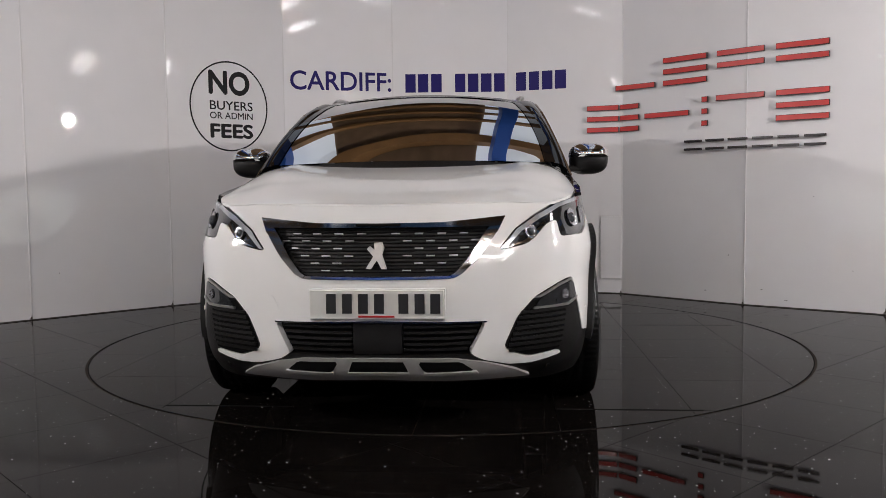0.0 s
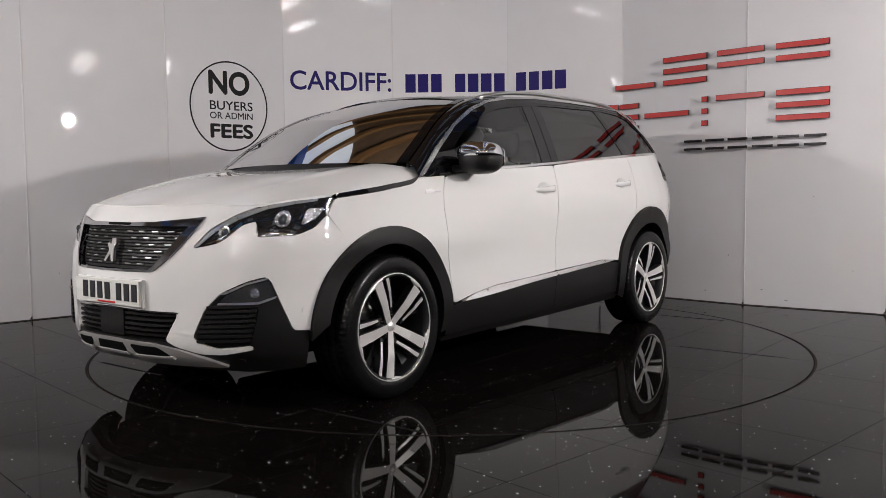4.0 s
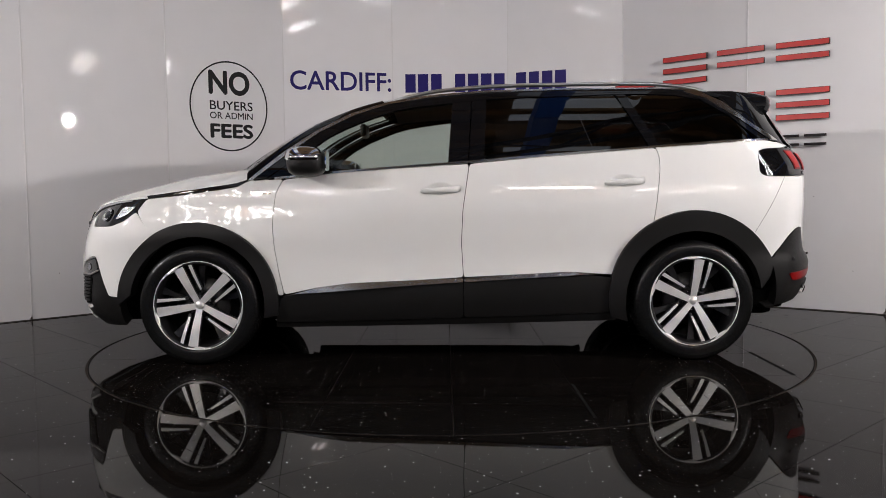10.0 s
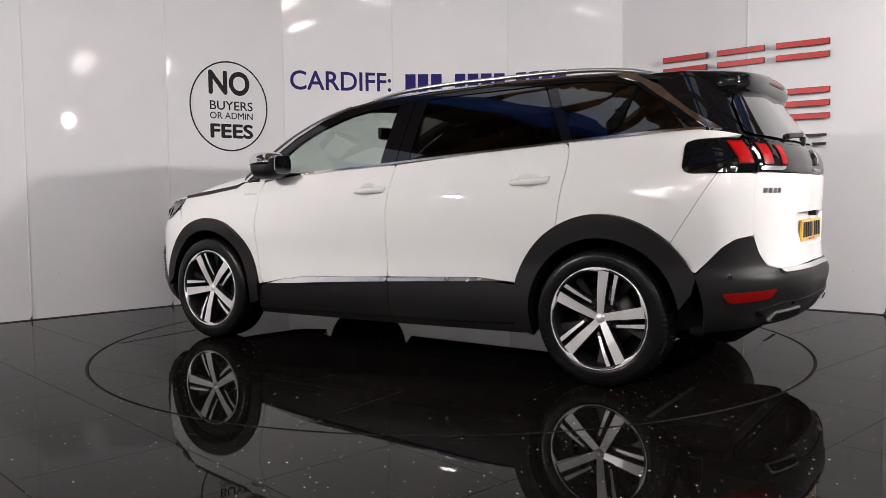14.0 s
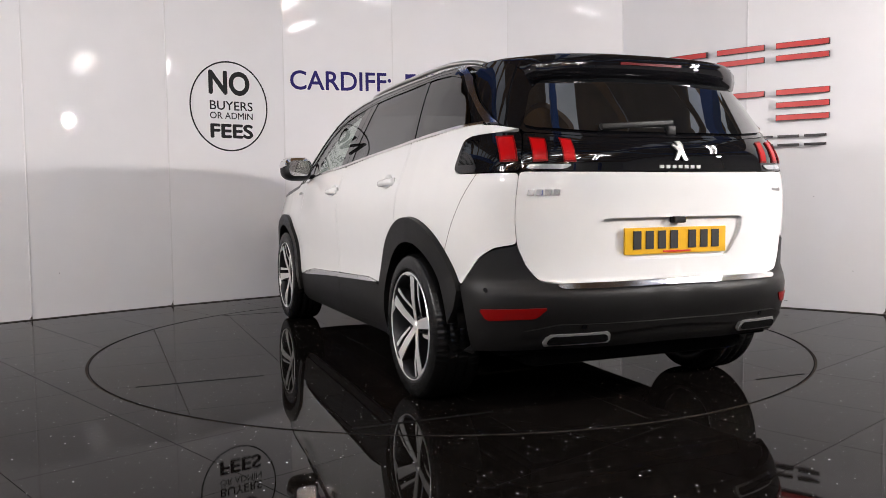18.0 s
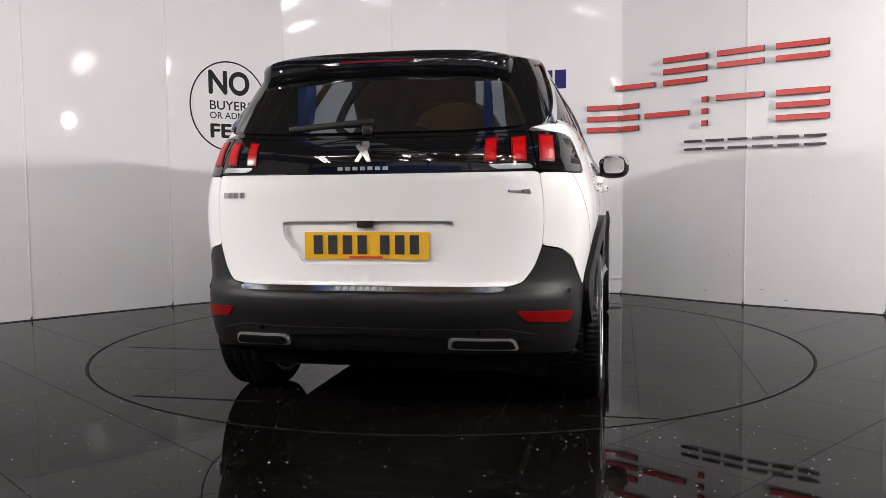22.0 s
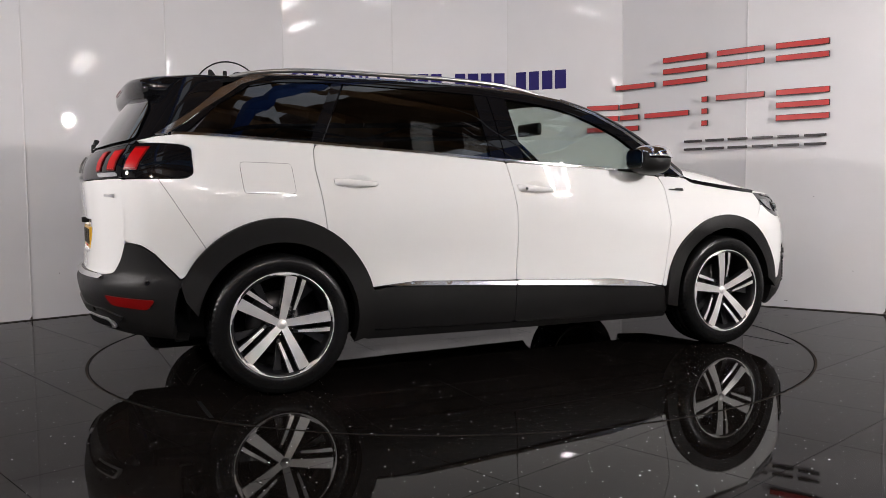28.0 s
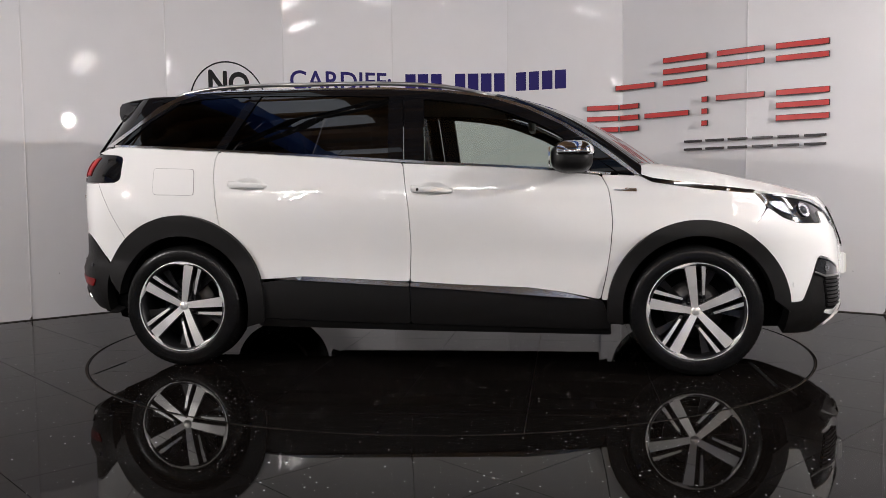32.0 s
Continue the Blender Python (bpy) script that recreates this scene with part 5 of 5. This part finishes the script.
def spoiler_at(k, b):
    b = 2 * b - 1
    sect = [(-1.60, 1.602), (-1.80, 1.600), (-1.97, 1.588), (-2.035, 1.572), (-2.052, 1.550), (-2.055, 1.515), (-2.045, 1.480), (-2.0, 1.458), (-1.95, 1.450), (-1.80, 1.450)]
    x, z = sect[k]
    e = abs(b)
    return (x + 0.09 * e ** 4, -b * (0.540 if k > 1 else 0.600), z - 0.010 - 0.012 * e ** 2 - 0.016 * e ** 10)


spoiler_mesh = ([spoiler_at(k, v / 24) for k in range(10) for v in range(25)], [(k * 25 + v, k * 25 + v + 1, (k + 1) * 25 + v + 1, (k + 1) * 25 + v) for k in range(9) for v in range(24)] + [tuple(k * 25 for k in range(10)), tuple(k * 25 + 24 for k in reversed(range(10)))])
spoiler = part("spoiler", *spoiler_mesh, M_GLOSS, car, "gloss black roof spoiler")
part("brake_lamp", *grid(2, 10, lambda a, b: (-2.0595 + 0.003 * (2 * b - 1) ** 2, -0.16 * (2 * b - 1), 1.528 - 0.011 * a)), M_BRAKE, spoiler, "red high brake lamp strip")
wiper = part("rear_wiper", *joined(moved(block(-0.012, 0.012, -0.02, 0.34, -0.012, 0.012, 0.005), pose(-2.175, 0.0, 1.262, -4, 0, 0)), moved(block(-0.018, 0.015, -0.022, 0.022, -0.022, 0.022, 0.008), pose(-2.183, 0.0, 1.228))), M_PLASTIC, car, "black rear wiper")
emb = [(-a * 0.82, 1.140 + b * 0.82) for a, b in BADGE]
part("emblem", *prism(emb, 0.004, 0.014, lambda a, b, d: (tail(b) - d, a, b)), M_EMBLEM, car, "silver emblem as a plain shape", smooth=False)
for i in range(7):
    y = 0.095 - i * 0.031
    part("badge_bar", *block(-2.262, -2.252, y - 0.010, y + 0.010, 1.066, 1.080), M_SILVER, car, smooth=False)
for i in range(4):
    part("model_badge", *patch(tailed(*[(0.664 - i * 0.034 - dx, 0.971 + dz) for dx, dz in ((0, -0.012), (0.026, -0.012), (0.026, 0.012), (0, 0.012))]), 0.004, 0.004, 0.04, 0, 0), M_CHROME, car, "small chrome badge bar")
part("model_badge", *mirrored(*patch(tailed((0.655, 0.966), (0.565, 0.974), (0.565, 0.984), (0.61, 0.982), (0.655, 0.986)), 0.004, 0.004, 0.04, 0, 0)), M_CHROME, car, "small chrome badge bar")
flap = side((-1.586, 0.980), (-1.598, 1.132), (-1.349, 1.124), (-1.336, 0.975))
part("flap_gap", *mirrored(*patch([flap[i] for i in (3, 2, 1, 0)], 0.0006, 0.001, 0.05, -0.0004, 2)), M_DARK, car)
flap_mesh = patch([flap[i] for i in (3, 2, 1, 0)], 0.0016, 0.001, 0.05, 0.0014, 2)
part("fuel_flap", *mirrored(*flap_mesh), M_PAINT, car)

seam = [(0.905, 1.052), (0.923, 1.023), (1.005, 0.879), (1.097, 0.732), (1.105, 0.716)]
pair("bumper_seam", patch(tailed(*[(r - 0.0010, z) for r, z in seam], *[(r + 0.0010, z + 0.0008) for r, z in reversed(seam)]), 0.0007, 0.0005, 0.04, 0, 0), M_DARK)

# --- mirrors ---
for sgn in (1, -1):
    def egg(x0, x1, y0, y1, z0, z1, cut):
        bm = bmesh.new()
        bmesh.ops.create_uvsphere(bm, u_segments=24, v_segments=14, radius=1)
        for v in bm.verts:
            x, y, z = v.co
            p = 0.72
            x, y, z = [math.copysign(abs(q) ** p, q) for q in (x, y, z)]
            taper = 1 - 0.10 * (y * 0.5 + 0.5)
            v.co = Vector(((x0 + x1) / 2 + x * (x1 - x0) / 2 * taper, ((y0 + y1) / 2 + y * (y1 - y0) / 2), (z0 + z1) / 2 + max(z, cut) * (z1 - z0) / 2 * taper))
        v, f = unpack_bm(bm)
        return (v, f) if sgn > 0 else mirrored(v, f)
    arm = block(0.755, 0.865, 0.82, 0.93, 1.085, 1.118, 0.012)
    mir = part("door_mirror", *(arm if sgn > 0 else mirrored(*arm)), M_PLASTIC, car)
    part("shell", *egg(0.662, 0.892, 0.848, 1.060, 1.066, 1.240, -1), M_PLASTIC, mir)
    part("cap", *egg(0.667, 0.902, 0.843, 1.066, 1.064, 1.248, 0.10), M_CHROME, mir, "chrome mirror cap")
    rim_pts = [(0.952 + 0.072 * math.copysign(abs(math.cos(a)) ** 0.55, math.cos(a)), 1.160 + 0.055 * math.copysign(abs(math.sin(a)) ** 0.55, math.sin(a))) for a in np.linspace(0, 2 * math.pi, 37)[:-1]]
    gl = prism(rim_pts, 0.658, 0.664, lambda a, b, d: (d, a, b))
    part("mirror_glass", *(gl if sgn > 0 else mirrored(*gl)), M_CHROME, mir, smooth=False)

# --- inside: seats, dashboard, wheel ---
def seat(x, y, wide, low=0.52):
    ob = part("seat", *joined(moved(block(-0.27, 0.27, -wide / 2, wide / 2, -0.09, 0.09, 0.06), pose(x, y, low)), moved(block(-0.08, 0.08, -wide / 2, wide / 2, -0.05, 0.62, 0.06), pose(x - 0.27, y, low, 0, -14, 0))), M_CLOTH, car)
    for dy in ([0] if wide < 0.7 else [-0.36, 0, 0.36]):
        rest = part("headrest", *moved(block(-0.05, 0.05, -0.13, 0.13, -0.085, 0.085, 0.045), pose(x - 0.44, y + dy, low + 0.77, 0, -10, 0)), M_CLOTH, ob)
        for px in (-0.06, 0.06):
            part("post", *moved(lathe([(0.0, -0.2), (0.007, -0.2), (0.007, 0.0), (0.0, 0.0)], 8, "z"), pose(x - 0.435, y + dy + px, low + 0.72, 0, -10, 0)), M_SILVER, rest)


seat(0.18, 0.37, 0.5)
seat(0.18, -0.37, 0.5)
seat(-0.72, 0.0, 1.25)
part("dashboard", *joined(block(0.62, 1.12, -0.72, 0.72, 0.72, 1.02, 0.06), moved(block(-0.12, 0.12, -0.2, 0.2, 0, 0.09, 0.03), pose(0.80, -0.37, 1.0))), M_CLOTH, car)
ring_pts = lathe([(0.18 + 0.015 * math.cos(a), 0.015 * math.sin(a)) for a in np.linspace(0, 2 * math.pi, 9)], 32)
part("steering_wheel", *moved(joined(ring_pts, block(-0.17, 0.17, -0.01, 0.01, -0.03, 0.03, 0.008)), pose(0.50, -0.37, 0.93, 0, 0, 90) @ pose(0, 0, 0, 20)), M_PLASTIC, car)
part("rear_view_mirror", *block(0.515, 0.555, -0.13, 0.13, 1.352, 1.436, 0.018), M_PLASTIC, car)
part("cabin_floor", *block(-2.0, 1.2, -0.72, 0.72, 0.28, 0.40, 0.02), M_DARK, car)
part("headlining", *grid(10, 8, lambda a, b: (0.34 - 1.95 * a, 0.56 * (1 - 2 * b), roof_c(0.34 - 1.95 * a) - 0.05 - 0.03 * (2 * b - 1) ** 2)), M_CLOTH, car)
part("load_cover", *block(-2.05, -1.25, -0.68, 0.68, 0.95, 1.0, 0.02), M_CLOTH, car)
for sgn in (1, -1):
    card = patch(side((0.9, 1.05), (-1.15, 1.2), (-1.15, 0.9), (-0.95, 0.5), (0.9, 0.45)), -0.07, 0.0, 0.12, 0, 0)
    part("door_card", *(card if sgn > 0 else mirrored(*card)), M_CLOTH, car)
# --- underside and wheel wells ---
part("underbody", *joined(block(-2.0, 2.0, -0.58, 0.58, 0.215, 0.40, 0.05), block(-0.95, 0.92, -0.80, 0.80, 0.225, 0.36, 0.04), block(1.80, 2.10, -0.52, 0.52, 0.23, 0.56, 0.05), block(-2.02, -1.85, -0.6, 0.6, 0.28, 0.56, 0.05)), M_DARK, car, smooth=False)
for cx, cz in ((1.42, 0.36), (-1.42, 0.36)):
    well = []
    wf = []
    for i in range(21):
        a = radians(4 + 172 * i / 20)
        for y in (0.845, 0.50):
            well.append((cx + 0.43 * math.cos(a), y, cz + 0.43 * math.sin(a)))
    wf = [(2 * i, 2 * i + 1, 2 * i + 3, 2 * i + 2) for i in range(20)]
    k = len(well)
    well += [(cx + 0.43 * math.cos(radians(4 + 172 * i / 20)), 0.50, cz + 0.43 * math.sin(radians(4 + 172 * i / 20))) for i in range(21)]
    wf.append(tuple(range(k, k + 21)))
    pair("wheel_well", (well, wf), M_DARK)

# --- wheels ---
tyre_profile = [(0.246, 0.1), (0.25, 0.112), (0.2722, 0.118), (0.3066, 0.118), (0.3281, 0.112), (0.3393, 0.1), (0.3432, 0.08), (0.3441, 0.052), (0.3406, 0.05), (0.3406, 0.046), (0.3445, 0.044), (0.3445, 0.004), (0.3406, 0.002), (0.3406, -0.002), (0.3445, -0.004), (0.3445, -0.044), (0.3406, -0.046), (0.3406, -0.05), (0.3441, -0.052), (0.3432, -0.08), (0.3393, -0.1), (0.3281, -0.112), (0.2722, -0.118), (0.246, -0.105)]
rim_profile = [(0.254, 0.113), (0.247, 0.116), (0.241, 0.110), (0.233, 0.085), (0.225, 0.02), (0.222, -0.09), (0.245, -0.11)]


def tyre_mesh(n=320):
    """The tyre, its shoulder blocks parted by narrow cross grooves."""
    vs, fs, k = [], [], len(tyre_profile)
    for i in range(n):
        a = 2 * math.pi * i / n
        for r, h in tyre_profile:
            cut = 0.0035 if i % 4 == 0 and r > 0.335 and abs(h) > 0.05 else (0.003 if i % 4 == 2 and r > 0.343 and abs(h) < 0.05 else 0.0)
            vs.append(((r - cut) * math.cos(a), h, (r - cut) * math.sin(a)))
    for i in range(n):
        j = (i + 1) % n
        fs += [(i * k + q, i * k + q + 1, j * k + q + 1, j * k + q) for q in range(k - 1)]
    return vs, fs


def bar_spoke(angle, r0, r1, w0, w1, y0, y1, shift, thick, shift_out=None):
    """A tapered spoke, out along the wheel's face."""
    ca, sa = math.cos(angle), math.sin(angle)
    vs = []
    end = shift if shift_out is None else shift_out
    for r, w, y, slide in ((r0, w0, y0, shift), ((r0 + r1) / 2, (w0 + w1) / 2, (y0 + y1) / 2 + 0.006, (shift + end) / 2), (r1, w1, y1, end)):
        for q, d in ((-w / 2, 0), (w / 2, 0), (w / 2 - 0.004, -thick), (-w / 2 + 0.004, -thick)):
            a, b = r, q + slide
            vs.append((a * ca - b * sa, y + d, a * sa + b * ca))
    fs = [(4 * i + q, 4 * i + (q + 1) % 4, 4 * i + 4 + (q + 1) % 4, 4 * i + 4 + q) for i in range(2) for q in range(4)] + [(3, 2, 1, 0), (8, 9, 10, 11)]
    return vs, [tuple(reversed(f)) for f in fs]


def rim_arc(a0, a1, n=14):
    """A bright machined land on the rim, widest where the spoke meets it."""
    vs, fs = [], []
    for i in range(n + 1):
        u = i / n
        a = a0 + (a1 - a0) * u
        deep = 0.006 + 0.010 * max(0.0, 1 - abs(2 * u - 1) * 1.6)
        for r, y in ((0.253, 0.113), (0.2515, 0.1175), (0.2515 - deep, 0.1145), (0.2515 - deep, 0.106)):
            vs.append((r * math.cos(a), y, r * math.sin(a)))
    for i in range(n):
        for q in range(3):
            fs.append((4 * i + q, 4 * i + q + 1, 4 * i + q + 5, 4 * i + q + 4))
    return vs, fs


def wheel_at(x, y, first, outward):
    """first: the turn of the first spoke, seen from outside."""
    w = part("wheel", *lathe(rim_profile, 64), M_ALLOYBLACK, car, "two-tone alloy wheel with split spokes")
    part("tyre", *tyre_mesh(), M_TYRE, w, "black rubber tyre")
    part("rim_edge", *lathe([(0.2575, 0.112), (0.2555, 0.1185), (0.2525, 0.1170), (0.251, 0.108)], 64), M_DIAMOND, w)
    part("brake_disc", *lathe([(0.07, 0.0), (0.155, 0.0), (0.155, -0.02), (0.07, -0.02)], 40), M_DISC, w)
    part("hub", *lathe([(0.0, 0.078), (0.045, 0.078), (0.075, 0.066), (0.085, 0.02), (0.06, -0.03)], 40), M_ALLOYBLACK, w)
    part("centre_cap", *lathe([(0.0, 0.091), (0.020, 0.090), (0.025, 0.084)], 28), M_DIAMOND, w, "silver centre cap")
    part("barrel_back", *lathe([(0.0, -0.06), (0.224, -0.06)], 40), M_DARK, w)
    for i in range(5):
        a = radians(first + 72 * i)
        part("spoke", *bar_spoke(a, 0.020, 0.246, 0.035, 0.057, 0.084, 0.110, -0.003, 0.004, -0.010), M_DIAMOND, w, smooth=False)
        part("spoke_body", *bar_spoke(a, 0.020, 0.247, 0.039, 0.062, 0.079, 0.105, -0.003, 0.045, -0.010), M_ALLOYBLACK, w, smooth=False)
        part("thin_spoke", *bar_spoke(a, 0.078, 0.248, 0.012, 0.022, 0.080, 0.108, 0.047, 0.004, 0.059), M_DIAMOND, w, smooth=False)
        part("spoke_body", *bar_spoke(a, 0.060, 0.248, 0.016, 0.026, 0.075, 0.103, 0.047, 0.04, 0.059), M_ALLOYBLACK, w, smooth=False)
        flare = rim_arc(a - radians(27), a + radians(5))
        part("rim_flare", *flare, M_DIAMOND, w)
        part("web", *bar_spoke(a + radians(36 - 8), 0.10, 0.236, 0.012, 0.045, 0.03, 0.06, 0.0, 0.03), M_ALLOYBLACK, w, smooth=False)
        b = a + radians(36)
        part("bolt", *moved(lathe([(0.0, 0.086), (0.010, 0.085), (0.013, 0.06)], 12), Matrix.Translation((0.055 * math.cos(b), 0, 0.055 * math.sin(b)))), M_GLOSS, w)
    w.matrix_basis = pose(x, y, 0.3440, 0, 0, 0) if outward > 0 else pose(x, y, 0.3440, 0, 0, 180)
    return w


# seen from outside the spokes run clockwise; the wheel's own x axis points to the viewer's left
wheel_at(1.42, 0.795, 180 - 114.6, 1)
wheel_at(-1.42, 0.795, 180 - 81.0, 1)
wheel_at(-1.42, -0.795, 180 - 76.6, -1)
wheel_at(1.42, -0.795, 180 - 96.0, -1)

# ---- the turntable: a disc cut out of the floor ----
turntable = tagged(part("turntable", *lathe([(0.0, -0.0065), (RING - 0.006, -0.0065), (RING - 0.006, -0.0002)], 180, "z"), M_GROUT, None), "round tiled turntable flush with the floor", "turntable")
part("edge_ring", *lathe([(RING - 0.012, 0.0004), (RING - 0.006, 0.0004), (RING - 0.006, -0.006)], 180, "z"), M_DARK, turntable, "dark steel rim")
for x0, x1, y0, y1 in ((-1.815, -1.79, 0.55, 1.2), (-1.805, -1.785, -1.28, -0.95), (1.79, 1.81, 0.6, 1.25), (1.79, 1.81, -1.2, -0.6), (-0.62, -0.606, 1.35, 2.0)):
    part("joint_bar", *block(x0, x1, y0, y1, -0.003, 0.0003), M_DARK, turntable, "dark filler bar in a tile joint", smooth=False)
tiles(turntable, 0.0, 0.0, 0.0, 3, RING - 0.012, False)
tiles(floor, TURN, 0.02, 0.254, 4, RING + 0.006, True)



# ---- movement: the turntable carries the car round ----
def motions():
    turns = [(0.0, -94.01), (2.0, -110.99), (4.0, -127.77), (6.0, -145.13), (8.0, -162.56), (10.0, -179.7), (12.0, -196.53), (14.0, -213.29), (16.0, -230.15), (18.0, -247.19), (20.0, -264.35), (22.0, -281.6), (24.0, -298.94), (26.0, -316.4), (28.0, -333.86), (30.0, -351.04), (32.0, -367.97)]
    walk(turntable, [(t, pose(0, 0, 0, 0, 0, a)) for t, a in turns])
    walk(car, [(t, pose(0, 0, 0, 0, 0, a) @ pose(0.0223, -0.1148, 0.0)) for t, a in turns])


motions()
